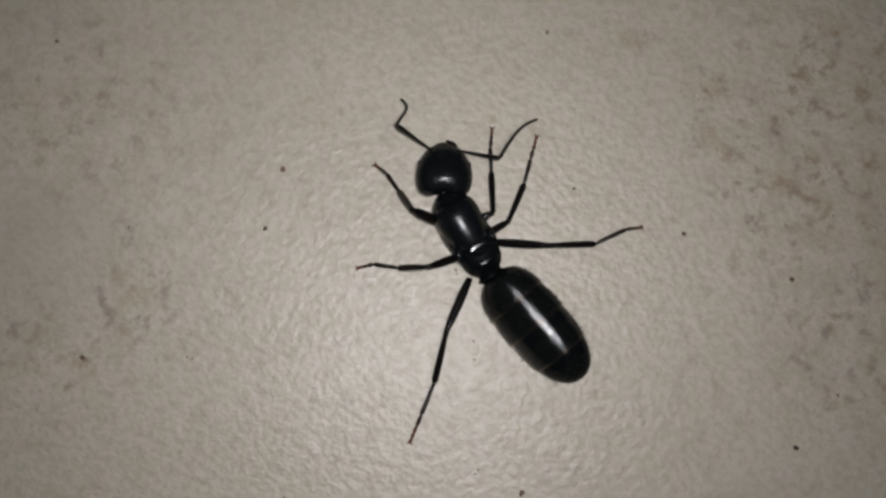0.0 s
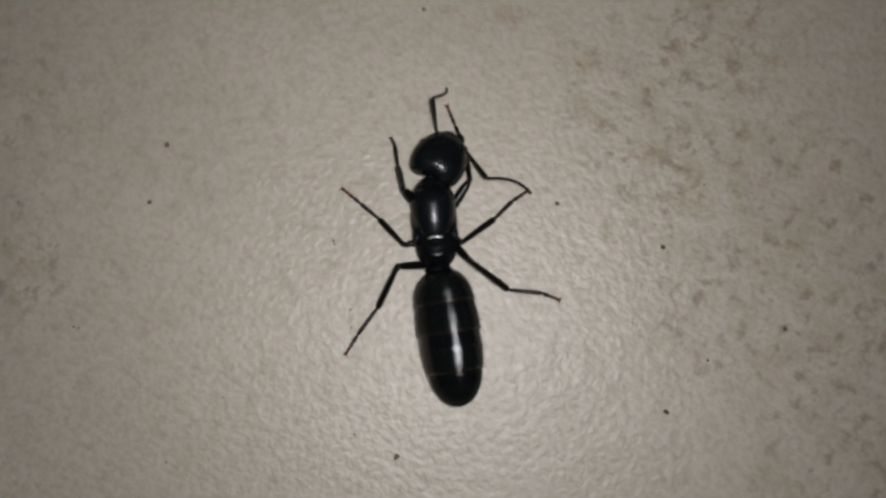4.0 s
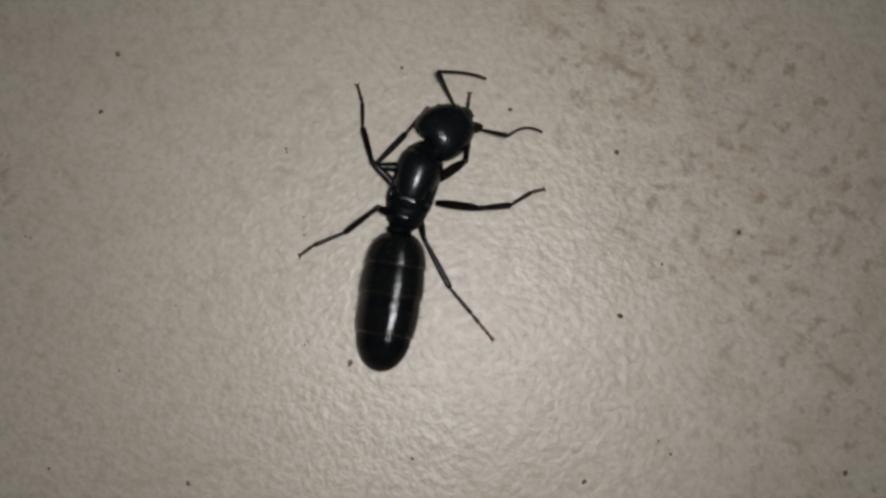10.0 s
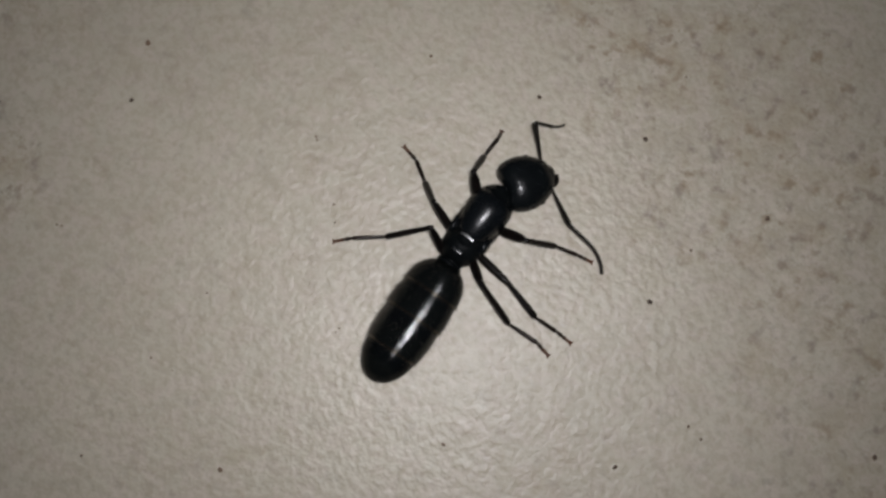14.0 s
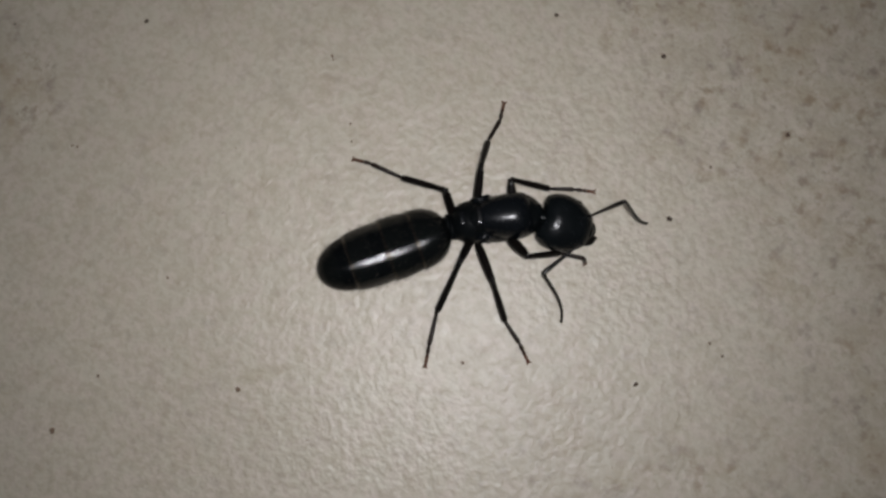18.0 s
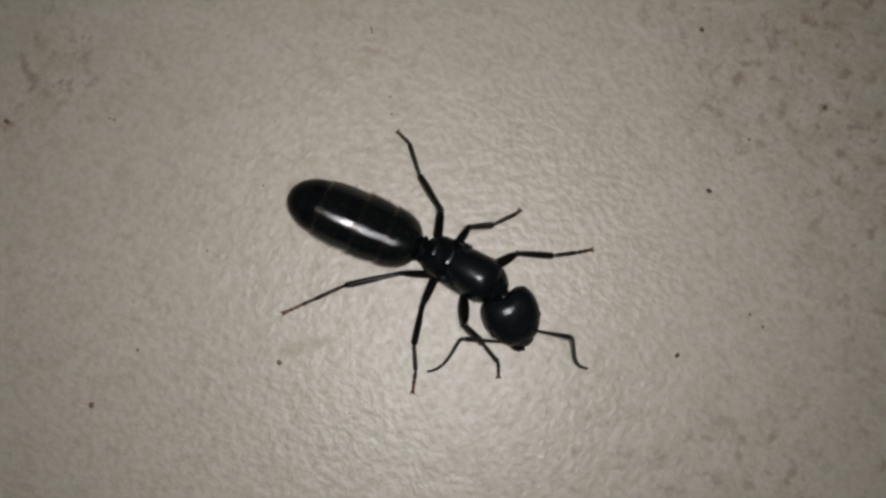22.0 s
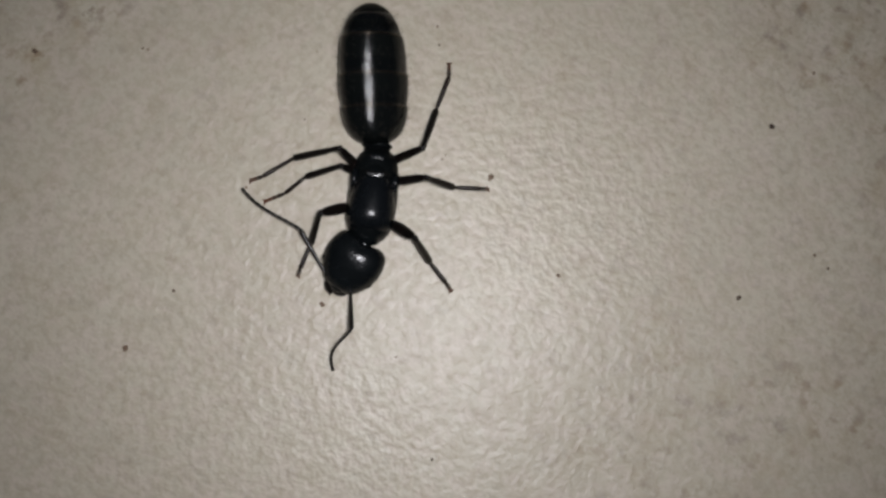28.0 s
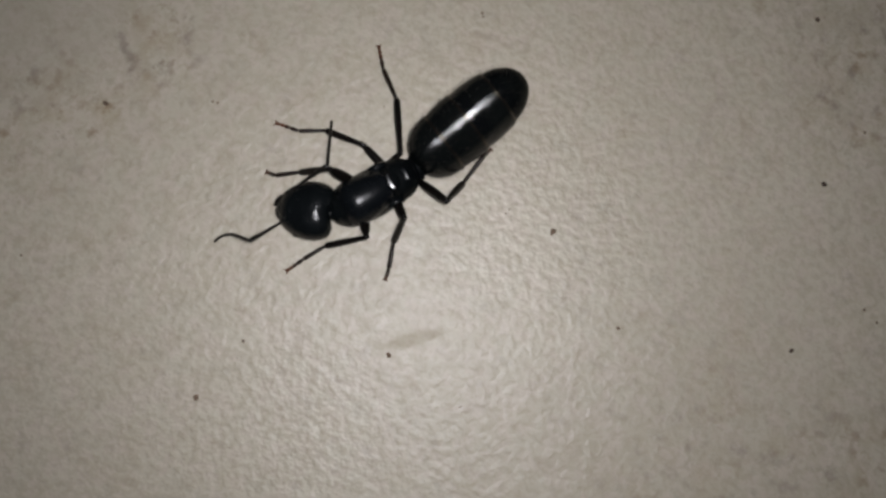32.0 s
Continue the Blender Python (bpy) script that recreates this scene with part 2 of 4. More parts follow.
# ---- building ----
def part(name, bm, material, parent, label="", smooth=True):
    me = bpy.data.meshes.new(name)
    bm.to_mesh(me)
    bm.free()
    for p in me.polygons:
        p.use_smooth = smooth
    me.materials.append(material)
    ob = new(name, me)
    ob.parent = parent
    if label:
        ob["label"] = label
    return ob


def hull(rings, turns=28, power=2.0, bm=None, bend=None):
    """A closed smooth body along x from rings (x, half width, half height, y, z) in millimetres; power above 2 squares it up."""
    bm = bm or bmesh.new()
    loops = []
    for x, w, h, y, z in rings:
        if w <= 0:
            loops.append([bm.verts.new((x * MM, y * MM, z * MM))])
            continue
        loop = []
        for i in range(turns):
            a = 2 * math.pi * i / turns
            c, s = math.cos(a), math.sin(a)
            k = (abs(c) ** power + abs(s) ** power) ** (-1 / power)
            loop.append(bm.verts.new((x * MM, (y + w * k * c) * MM, (z + h * k * s) * MM)))
        loops.append(loop)
    for a, b in zip(loops, loops[1:]):
        for i in range(turns):
            j = (i + 1) % turns
            if len(a) == 1 and len(b) == 1:
                continue
            if len(a) == 1:
                bm.faces.new((a[0], b[j], b[i]))
            elif len(b) == 1:
                bm.faces.new((a[i], a[j], b[0]))
            else:
                bm.faces.new((a[i], a[j], b[j], b[i]))
    for end in (loops[0], loops[-1]):
        if len(end) > 2:
            bm.faces.new(end)
    if bend:
        for loop in loops:
            for v in loop:
                v.co = Vector(bend(*(v.co / MM))) * MM
    bmesh.ops.recalc_face_normals(bm, faces=bm.faces)
    return bm


def spline(table, steps):
    """Evenly resampled, rounded-off values from a short table of rows (x, ...)."""
    table = [np.array(r, float) for r in table]
    out = []
    for i in range(len(table) - 1):
        p0, p1, p2, p3 = table[max(i - 1, 0)], table[i], table[i + 1], table[min(i + 2, len(table) - 1)]
        for k in range(steps):
            u = k / steps
            q = 0.5 * (2 * p1 + (p2 - p0) * u + (2 * p0 - 5 * p1 + 4 * p2 - p3) * u * u + (3 * p1 - p0 - 3 * p2 + p3) * u ** 3)
            out.append(q)
    return out + [table[-1]]


def oval(cx, cy, cz, lx, wy, hz, steps=14, turns=24, bm=None, power=2.0, bend=None):
    rings = []
    for i in range(steps + 1):
        a = math.pi * i / steps
        r = math.sin(a)
        rings.append((cx - lx * math.cos(a), wy * r if 0 < i < steps else 0, hz * r, cy, cz))
    return hull(rings, turns, power, bm, bend)


# ---- floor ----
def build_floor():
    bm = bmesh.new()
    bmesh.ops.create_cube(bm, size=1.0, matrix=Matrix.Translation((0, 0, -0.005)) @ Matrix.Diagonal((1.2, 1.2, 0.01, 1)))
    ob = part("floor", bm, TILE, None, smooth=False)
    tagged(ob, "beige glazed ceramic tile floor with fine ripples and brown flecks", "floor", kind="structure")


build_floor()


# ---- grit ----
def grit_mesh(seed):
    rnd = random.Random(seed)
    bm = bmesh.new()
    bmesh.ops.create_icosphere(bm, subdivisions=2, radius=1.0)
    flat = rnd.uniform(0.45, 0.7)
    for v in bm.verts:
        k = 1 + rnd.uniform(-0.28, 0.22)
        v.co = Vector((v.co.x * k * 1.15, v.co.y * k * rnd.uniform(0.8, 1.0), max(v.co.z * k * flat, -flat * 0.55)))
    low = min(v.co.z for v in bm.verts)
    for v in bm.verts:
        v.co.z -= low
    me = bpy.data.meshes.new("grit_speck")
    bm.to_mesh(me)
    bm.free()
    me.materials.append(GRIT)
    return me


def build_grit():
    shapes = [grit_mesh(i) for i in range(7)]
    rnd = random.Random(4)
    for i, (x, y, size) in enumerate(SPECKS):
        ob = new("grit_speck", shapes[i % 7])
        ob.matrix_basis = pose(x * MM, y * MM, 0, 0, 0, rnd.uniform(0, 360)) @ Matrix.Diagonal((size * MM,) * 3 + (1,))
        tagged(ob, ("coarse dark brown grain of grit lying on the beige tile" if size > 0.125 else "tiny dark brown speck of grit lying on the beige tile"), "grit", "grit on the floor")


SPECKS = [(-8.94, 10.68, 0.16), (-9.87, 7.06, 0.13), (21.95, -5.35, 0.15), (-14.21, -0.69, 0.07), (8.66, 9.87, 0.11), (15.36, 7.27, 0.13), (-20.37, -0.87, 0.16), (21.86, 4.64, 0.14), (6.95, 19.54, 0.12),
          (24.53, -2.22, 0.085), (-22.95, 18.26, 0.11), (-12.21, -14.64, 0.095), (35.23, -14.61, 0.16), (19.75, -15.21, 0.14), (29.22, -0.27, 0.14), (9.51, -13.91, 0.11), (-3.84, -15.46, 0.14), (-8.19, -8.79, 0.07),
          (24.90, -13.57, 0.09), (-14.84, -17.86, 0.17), (24.17, -12.81, 0.09), (5.74, -8.25, 0.16), (5.66, -8.40, 0.08), (1.61, 4.78, 0.08), (2.76, 0.58, 0.06), (2.82, -0.53, 0.06), (2.32, -24.12, 0.08),
          (-13.91, -0.77, 0.07), (-24.94, -9.74, 0.07), (2.97, -7.21, 0.05), (24.43, 8.57, 0.06), (-4.90, -4.86, 0.05), (2.72, 0.55, 0.05), (3.15, -6.97, 0.05), (0.28, -18.44, 0.05), (1.66, 4.58, 0.06),
          (-18.04, 6.95, 0.06), (0.33, -18.42, 0.04), (-6.90, -9.56, 0.04), (-4.2, -0.9, 0.04)]
build_grit()


# ---- the ant ----
LEGS = {"front": (0.95, 0.75, 1.5, 2.8, 2.8, 2.95), "middle": (-0.65, 0.8, 1.5, 2.9, 2.6, 3.1), "hind": (-1.85, 0.7, 1.5, 3.4, 3.4, 4.05)}
SCAPE, WHIP, BEADS = 2.85, 3.6, 11
NECK, WAIST = 2.525, -2.525


def limb(length, widths, turns=12):
    """A tapered leg piece along x; widths: (share of the length, half width, half height)."""
    rows = [(-0.06, 0, 0, 0, 0)] + [(s * length, w, h, 0, 0) for s, w, h in spline(widths, 4)] + [(length + 0.05, 0, 0, 0, 0)]
    return hull(rows, turns)


def bristle(bm, base, tip, width=0.012):
    base, tip = Vector(base), Vector(tip)
    side = (tip - base).orthogonal().normalized() * width
    other = (tip - base).normalized().cross(side)
    ring = [bm.verts.new((base + p) * MM) for p in (side, -0.5 * side + 0.87 * other, -0.5 * side - 0.87 * other)]
    top = bm.verts.new(tip * MM)
    for i in range(3):
        bm.faces.new((ring[i], ring[(i + 1) % 3], top))


def build_leg(ant, row, side):
    hx, hy, hz, lf, lt, ls = LEGS[row]
    s = 1 if side == "left" else -1
    fat = 1.2 if row == "front" else 1.0
    coxa = hull([(-0.1, 0, 0, 0, 0)] + [(q[0], q[1], q[2], 0, 0) for q in spline([(0, 0.34 * fat, 0.34), (0.3, 0.48 * fat, 0.46), (0.65, 0.42 * fat, 0.4), (0.95, 0.24, 0.24)], 4)] + [(1.0, 0, 0, 0, 0)], 16)
    ob = part("coxa", coxa, BLACK, ant)
    a, b = Vector((hx + 0.25, s * 0.2, 2.05)), Vector((hx, s * hy, hz))
    ob.matrix_basis = aim(a, b - a)
    part("trochanter", oval(0.97, 0, 0, 0.24, 0.24, 0.23, 10, 14), LEG, ob)
    femur = part("femur", limb(lf, [(0, 0.17, 0.17), (0.12, 0.22, 0.22), (0.4, 0.255 * fat, 0.255), (0.75, 0.225 * fat, 0.22), (0.9, 0.185, 0.185), (0.95, 0.15, 0.15), (1, 0.175, 0.175)]), LEG, ant)
    tibia = part("tibia", limb(lt, [(0, 0.12, 0.12), (0.05, 0.16, 0.16), (0.13, 0.145, 0.145), (0.55, 0.19, 0.19), (0.9, 0.195, 0.195), (0.97, 0.175, 0.175), (1, 0.12, 0.12)]), LEG, ant)
    spurs = bmesh.new()
    for k in (-1, 1):
        bristle(spurs, (lt * 0.96, k * 0.07, -0.08), (lt * 1.1, k * 0.14, -0.2), 0.025)
    part("tibial_spur", spurs, FOOT, tibia)
    rnd = random.Random(len(row) * 7 + s)
    for piece, length, reach in ((femur, lf, 0.22), (tibia, lt, 0.17)):
        bm = bmesh.new()
        for k in range(34):
            u, a = rnd.uniform(0.08, 0.98), rnd.uniform(0, 2 * math.pi)
            out = Vector((0, math.cos(a), math.sin(a)))
            p = Vector((u * length, 0, 0)) + out * reach * 0.8
            bristle(bm, p, p + out * rnd.uniform(0.06, 0.16) + Vector((rnd.uniform(0.06, 0.16), 0, 0)), 0.014)
        tagged(part("hairs", bm, HAIR, piece, "short stiff brown bristles"), kind="stuff")
    base = part("tarsus", hull([(-0.03, 0, 0, 0, 0)] + [(0.5 * ls * q, w, w, 0, 0) for q, w in ((0.0, 0.085), (0.2, 0.11), (0.7, 0.128), (0.93, 0.13), (0.98, 0.1))] + [(0.5 * ls + 0.03, 0, 0, 0, 0)], 10), SHANK, ant)
    x, rings = 0.0, [(-0.03, 0, 0, 0, 0)]
    for share, w in zip((0.18, 0.12, 0.09, 0.11), (0.122, 0.114, 0.108, 0.112)):
        l = share * ls
        rings += [(x + l * q, w * k, w * k, 0, 0) for q, k in ((0.0, 0.55), (0.25, 0.78), (0.8, 1.08), (0.97, 0.78))]
        x += l
    toes = part("toes", hull(rings + [(x + 0.01, 0, 0, 0, 0)], 10), FOOT, ant, "thin jointed foot end, reddish brown at the claws")
    for k in (-1, 1):
        part("claw", hull([(x - 0.06, 0, 0, 0, 0), (x, 0.06, 0.055, k * 0.06, 0.0), (x + 0.08, 0.05, 0.045, k * 0.14, 0.0), (x + 0.1, 0, 0, k * 0.21, -0.05)], 6), FOOT, toes)
    return femur, tibia, base, toes


def aim(at, way):
    """The pose of a piece that starts at that point (millimetres) and runs along that way."""
    x = Vector(way).normalized()
    y = Vector((0, 0, 1)).cross(x)
    y = Vector((0, 1, 0)) if y.length < 1e-5 else y.normalized()
    z = x.cross(y)
    m = Matrix((x, y, z)).transposed().to_4x4()
    m.translation = Vector(at) * MM
    return m


def build_thorax(ant):
    def bowed(x, y, z):
        return x + 0.26 * min(abs(y), 1.2) ** 2, y, z

    def shell(tip, table, end, turns, power, steps=4, bend=None):
        return hull([tip] + [tuple(q) for q in spline(table, steps)] + [end], turns, power, bend=bend)

    core = shell((WAIST - 0.1, 0, 0, 0, 1.9), [(-2.55, 0.62, 0.56, 0, 1.9), (-2.25, 0.88, 0.85, 0, 2.0), (-1.6, 1.12, 1.05, 0, 2.05), (-0.6, 1.33, 1.12, 0, 2.08), (0.4, 1.37, 1.12, 0, 2.1), (1.5, 1.2, 0.95, 0, 2.2), (2.3, 0.68, 0.55, 0, 2.25)], (NECK + 0.35, 0, 0, 0, 2.2), 28, 2.0)
    thorax = part("thorax", core, BLACK, ant, "long smooth black middle body, tapering to the waist")
    part("pronotum", shell((0.5, 0, 0, 0, 2.3), [(0.6, 0.9, 0.9, 0, 2.3), (1.1, 1.3, 1.12, 0, 2.3), (1.75, 1.18, 1.04, 0, 2.32), (2.2, 0.9, 0.84, 0, 2.3), (2.55, 0.52, 0.52, 0, 2.25)], (2.68, 0, 0, 0, 2.25), 32, 2.0), BLACK, thorax)
    part("scutum", shell((-1.08, 0, 0, 0, 2.4), [(-1.06, 0.92, 1.02, 0, 2.4), (-0.98, 1.02, 1.14, 0, 2.4), (-0.5, 1.2, 1.28, 0, 2.4), (0.0, 1.3, 1.37, 0, 2.4), (0.5, 1.34, 1.42, 0, 2.4), (0.95, 1.31, 1.435, 0, 2.4), (1.3, 1.2, 1.37, 0, 2.4), (1.65, 0.97, 1.18, 0, 2.38), (1.92, 0.66, 0.88, 0, 2.35)], (2.08, 0, 0, 0, 2.3), 40, 2.25, 5, bowed), SATIN, thorax, "satin oval back plate")
    part("scutellum", shell((-1.8, 0, 0, 0, 2.3), [(-1.76, 0.55, 0.9, 0, 2.3), (-1.6, 0.78, 1.06, 0, 2.3), (-1.35, 0.9, 1.17, 0, 2.3), (-1.1, 0.92, 1.23, 0, 2.3), (-0.95, 0.85, 1.16, 0, 2.3)], (-0.9, 0, 0, 0, 2.3), 36, 2.2, 5), HIND, thorax, "small domed plate behind the back plate")
    part("metanotum", shell((-1.95, 0, 0, 0, 2.1), [(-1.92, 0.9, 0.98, 0, 2.1), (-1.8, 1.1, 1.16, 0, 2.1), (-1.62, 1.14, 1.21, 0, 2.1)], (-1.55, 0, 0, 0, 2.1), 32, 2.2, 3, bowed), HIND, thorax)
    part("propodeum", shell((-2.74, 0, 0, 0, 1.9), [(-2.72, 0.62, 0.5, 0, 1.9), (-2.52, 0.86, 0.78, 0, 1.96), (-2.3, 1.02, 0.98, 0, 2.02), (-2.1, 1.12, 1.13, 0, 2.04), (-1.8, 1.19, 1.22, 0, 2.05), (-1.4, 1.25, 1.28, 0, 2.05)], (-1.2, 0, 0, 0, 2.05), 36, 2.2, 5), HIND, thorax)
    for s in (1, -1):
        part("side_plate", oval(-0.95, s * 1.12, 2.35, 0.62, 0.26, 0.55, 12, 18), SATIN, thorax)
        part("wing_scar", oval(-0.55, s * 1.22, 2.95, 0.22, 0.09, 0.12, 8, 12), BLACK, thorax)
    rnd, bm = random.Random(11), bmesh.new()
    for k in range(90):
        a, x = rnd.uniform(-0.2, math.pi + 0.2), rnd.uniform(-2.3, 2.2)
        w = 1.32 * math.sqrt(max(1 - (x / 2.9) ** 2, 0.1))
        p = Vector((x, w * math.cos(a), 2.1 + 1.2 * math.sin(a)))
        out = Vector((rnd.uniform(-0.5, 0.5), math.cos(a), math.sin(a))).normalized()
        bristle(bm, p, p + out * rnd.uniform(0.2, 0.4), 0.008)
    tagged(part("hairs", bm, HAIR, thorax, "sparse short brown hairs"), kind="stuff")
    for x, reach, bow, z, skin in ((-1.1, 0.5, -0.3, 3.55, POLISH), (-2.12, 0.36, 0.35, 3.16, SATIN)):
        rings = [(-reach - 0.06, 0, 0, 0, z - 0.08)] + [(reach * q, 0.14, 0.1, 0, z - 0.03 * q * q) for q in np.linspace(-1, 1, 13)] + [(reach + 0.06, 0, 0, 0, z - 0.08)]
        part("crest", hull(rings, 32, 4.0, bend=lambda a, b, c, x=x, bow=bow: (x + bow * a * a - b, a, c)), skin, thorax, "polished curved ridge")
    return thorax


def build_petiole(ant):
    bm = hull([(-3.35, 0.64, 0.45, 0, 1.9), (-3.0, 0.7, 0.52, 0, 1.9), (-2.6, 0.72, 0.55, 0, 1.85), (-2.3, 0.72, 0.5, 0, 1.85)], 16)
    bm = oval(-2.95, 0, 2.0, 0.26, 0.84, 0.72, 10, 18, bm)
    return part("petiole", bm, HIND, ant, "narrow waist knot with an upright scale")


GASTER = [(-0.40, 0.32, 0.3), (-0.55, 0.85, 0.85), (-0.95, 1.34, 1.44), (-1.55, 1.65, 1.65), (-2.4, 1.81, 1.71), (-3.6, 1.88, 1.73), (-4.7, 1.87, 1.73), (-5.6, 1.79, 1.71), (-6.35, 1.67, 1.65), (-7.1, 1.43, 1.43), (-7.7, 1.08, 1.03), (-7.95, 0.86, 0.8)]


def build_gaster(ant):
    """Four overlapping plates; x runs backwards from the waist."""
    fine = spline([(q[0], q[1], q[2]) for q in GASTER], 8)
    xs, ws, hs = [-q[0] for q in fine], [q[1] for q in fine], [q[2] for q in fine]

    def ring(d, grow=1.0):
        return (-d, float(np.interp(d, xs, ws)) * grow, float(np.interp(d, xs, hs)) * grow, 0, 2.2 + 0.015 * d)

    def leaning(x, y, z):
        return x, y, z - 0.16 * y

    core = part("gaster", hull([(-0.45, 0, 0, 0, 2.2)] + [ring(d, 0.965) for d in np.linspace(0.5, 7.5, 30)] + [(-7.7, 0, 0, 0, 2.3)], 36, bend=leaning), BLACK, ant, "large glossy black oval hind body in overlapping plates")
    plates = []
    cuts = PLATE_ENDS[:4] + (7.95,)
    for i, (a, b) in enumerate(zip(cuts, cuts[1:])):
        start = [(-a, 0, 0, 0, ring(a)[4])] if i == 0 else [ring(a - 0.12, 0.955)]
        rows = start + [ring(d, 0.966 + 0.044 * math.sin(math.pi * 0.5 * min(1.25 * (d - a) / (b - a), 1.0))) for d in np.linspace(a + (0.02 if i == 0 else 0.0), b, 16)]
        rows += [(-8.12, 0.64, 0.58, 0, 2.3), (-8.24, 0.38, 0.34, 0, 2.3), (-8.3, 0, 0, 0, 2.3)] if i == 3 else [ring(b + 0.02, 0.97)]
        plate = part("tergite", hull(rows, 44, bend=leaning), PLATE, core)
        plates.append(plate)
        if i < 3:
            part("rim", hull([ring(b + q, k) for q, k in ((-0.09, 0.99), (-0.075, 1.0095), (-0.045, 1.0135), (-0.01, 1.015), (0.025, 1.0125), (0.05, 1.004), (0.06, 0.97))], 44, bend=leaning), RIM, plate, "thin tan edge of the plate")
    rnd = random.Random(7)
    bm = bmesh.new()
    for k in range(420):
        d, a = rnd.uniform(0.7, 7.7), rnd.uniform(-0.3, math.pi + 0.3)
        x, w, h, _, z = ring(d, 1.0)
        p = Vector(leaning(x, w * math.cos(a), z + h * math.sin(a)))
        out = Vector((-0.35 - rnd.random() * 0.6, math.cos(a), math.sin(a))).normalized()
        bristle(bm, p, p + out * rnd.uniform(0.15, 0.42), 0.008)
    hairs = part("hairs", bm, HAIR, core, "sparse short brown hairs")
    tagged(hairs, kind="stuff")
    return core, plates[-2:]


def build_head(ant):
    """x runs forwards from the neck; the face slopes down."""
    def heart(x, y, z):
        back = max(0.0, 1.3 - x) / 1.3
        return x - 0.22 * back * min((abs(y) / 1.4) ** 2, 1.2) + 0.2 * back * (1 - min(abs(y) / 0.9, 1.0)), y, z - 0.1 * max(x, 0) + 0.1

    rows = [(-0.12, 0, 0, 0, 2.25)] + [tuple(q) for q in spline([(-0.05, 0.85, 0.45, 0, 2.3), (0.2, 1.33, 0.85, 0, 2.3), (0.7, 1.6, 1.1, 0, 2.28), (1.3, 1.65, 1.14, 0, 2.25), (1.95, 1.47, 1.02, 0, 2.2), (2.5, 1.15, 0.82, 0, 2.15), (2.85, 0.82, 0.55, 0, 2.1)], 5)] + [(3.02, 0, 0, 0, 2.05)]
    head = part("head", hull(rows, 40, 2.15, bend=heart), DULL, ant, "broad heart-shaped satin black head")
    part("neck", hull([(-0.5, 0.3, 0.3, 0, 2.2), (0.0, 0.34, 0.34, 0, 2.25), (0.6, 0.34, 0.34, 0, 2.3)], 14), BLACK, head)
    part("clypeus", oval(2.75, 0, 1.95, 0.35, 0.55, 0.36, 10, 18), DULL, head)
    jaws = []
    for s in (1, -1):
        part("eye", oval(1.75, s * 1.42, 2.2, 0.27, 0.16, 0.22, 10, 16), EYE, head, "small dark oval eye")
        jaw = hull([(2.5, 0, 0, s * 0.45, 1.8)] + [tuple(q) for q in spline([(2.55, 0.3, 0.2, s * 0.46, 1.78), (2.85, 0.38, 0.26, s * 0.42, 1.65), (3.12, 0.33, 0.24, s * 0.34, 1.52), (3.3, 0.22, 0.17, s * 0.24, 1.43)], 3)] + [(3.38, 0, 0, s * 0.06, 1.4)], 12)
        jaws.append(part("mandible", jaw, LEG, head))
        part("antenna_socket", oval(2.55, s * 0.79, 2.42, 0.16, 0.16, 0.14, 8, 12), DULL, head)
    feelers = []
    for s in (1, -1):
        scape = part("scape", limb(SCAPE, [(0, 0.055, 0.055), (0.1, 0.066, 0.066), (0.5, 0.1, 0.1), (0.85, 0.135, 0.135), (0.95, 0.125, 0.125), (1, 0.09, 0.09)], 10), FEELER, head, "slender first piece of a feeler, thicker at its end")
        beads = []
        for i in range(BEADS):
            w, l = (0.1, 0.094, 0.094)[min(i, 2)] * (1.0 - 0.012 * i), WHIP / BEADS
            rings = [(-0.06, 0, 0, 0, 0)] + [(l * u, w * k, w * k, 0, 0) for u, k in ((-0.1, 0.55), (0.12, 0.8), (0.5, 0.95), (0.85, 1.0), (1.05, 0.78))] + [(l * (1.15 if i < BEADS - 1 else 1.3), 0, 0, 0, 0)]
            beads.append(part("feeler_segment", hull(rings, 8), FEELER, head))
        feelers.append((scape, beads))
    return head, jaws, feelers


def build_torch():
    """A lamp face sunk into a short black tube, looking along -z; the unseen tube is added to dim the corners."""
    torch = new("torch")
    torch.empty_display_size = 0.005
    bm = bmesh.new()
    # the deep tube is added so the light fades away from its axis
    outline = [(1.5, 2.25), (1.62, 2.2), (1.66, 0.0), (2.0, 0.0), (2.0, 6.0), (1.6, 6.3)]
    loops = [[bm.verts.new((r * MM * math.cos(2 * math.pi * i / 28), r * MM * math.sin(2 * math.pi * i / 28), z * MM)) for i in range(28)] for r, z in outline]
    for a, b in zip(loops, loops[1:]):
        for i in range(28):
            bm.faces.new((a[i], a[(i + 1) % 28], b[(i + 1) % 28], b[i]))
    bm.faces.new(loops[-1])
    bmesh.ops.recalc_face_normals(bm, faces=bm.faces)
    part("housing", bm, HOUSING, torch, "unseen black torch tube, added to narrow the beam")
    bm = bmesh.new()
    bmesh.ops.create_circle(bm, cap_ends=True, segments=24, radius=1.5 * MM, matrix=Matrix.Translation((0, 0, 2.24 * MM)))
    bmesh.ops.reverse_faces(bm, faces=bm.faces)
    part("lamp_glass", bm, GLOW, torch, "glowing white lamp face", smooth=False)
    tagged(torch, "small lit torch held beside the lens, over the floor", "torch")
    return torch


ant = new("ant")
ant.empty_display_size = 0.005
tagged(ant, "large glossy black carpenter ant walking on the beige tile", "ant")
thorax = build_thorax(ant)
build_petiole(ant)
gaster, end_plates = build_gaster(ant)
head, jaws, feelers = build_head(ant)
limbs = {(row, side): build_leg(ant, row, side) for side in ("left", "right") for row in LEGS}
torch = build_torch()

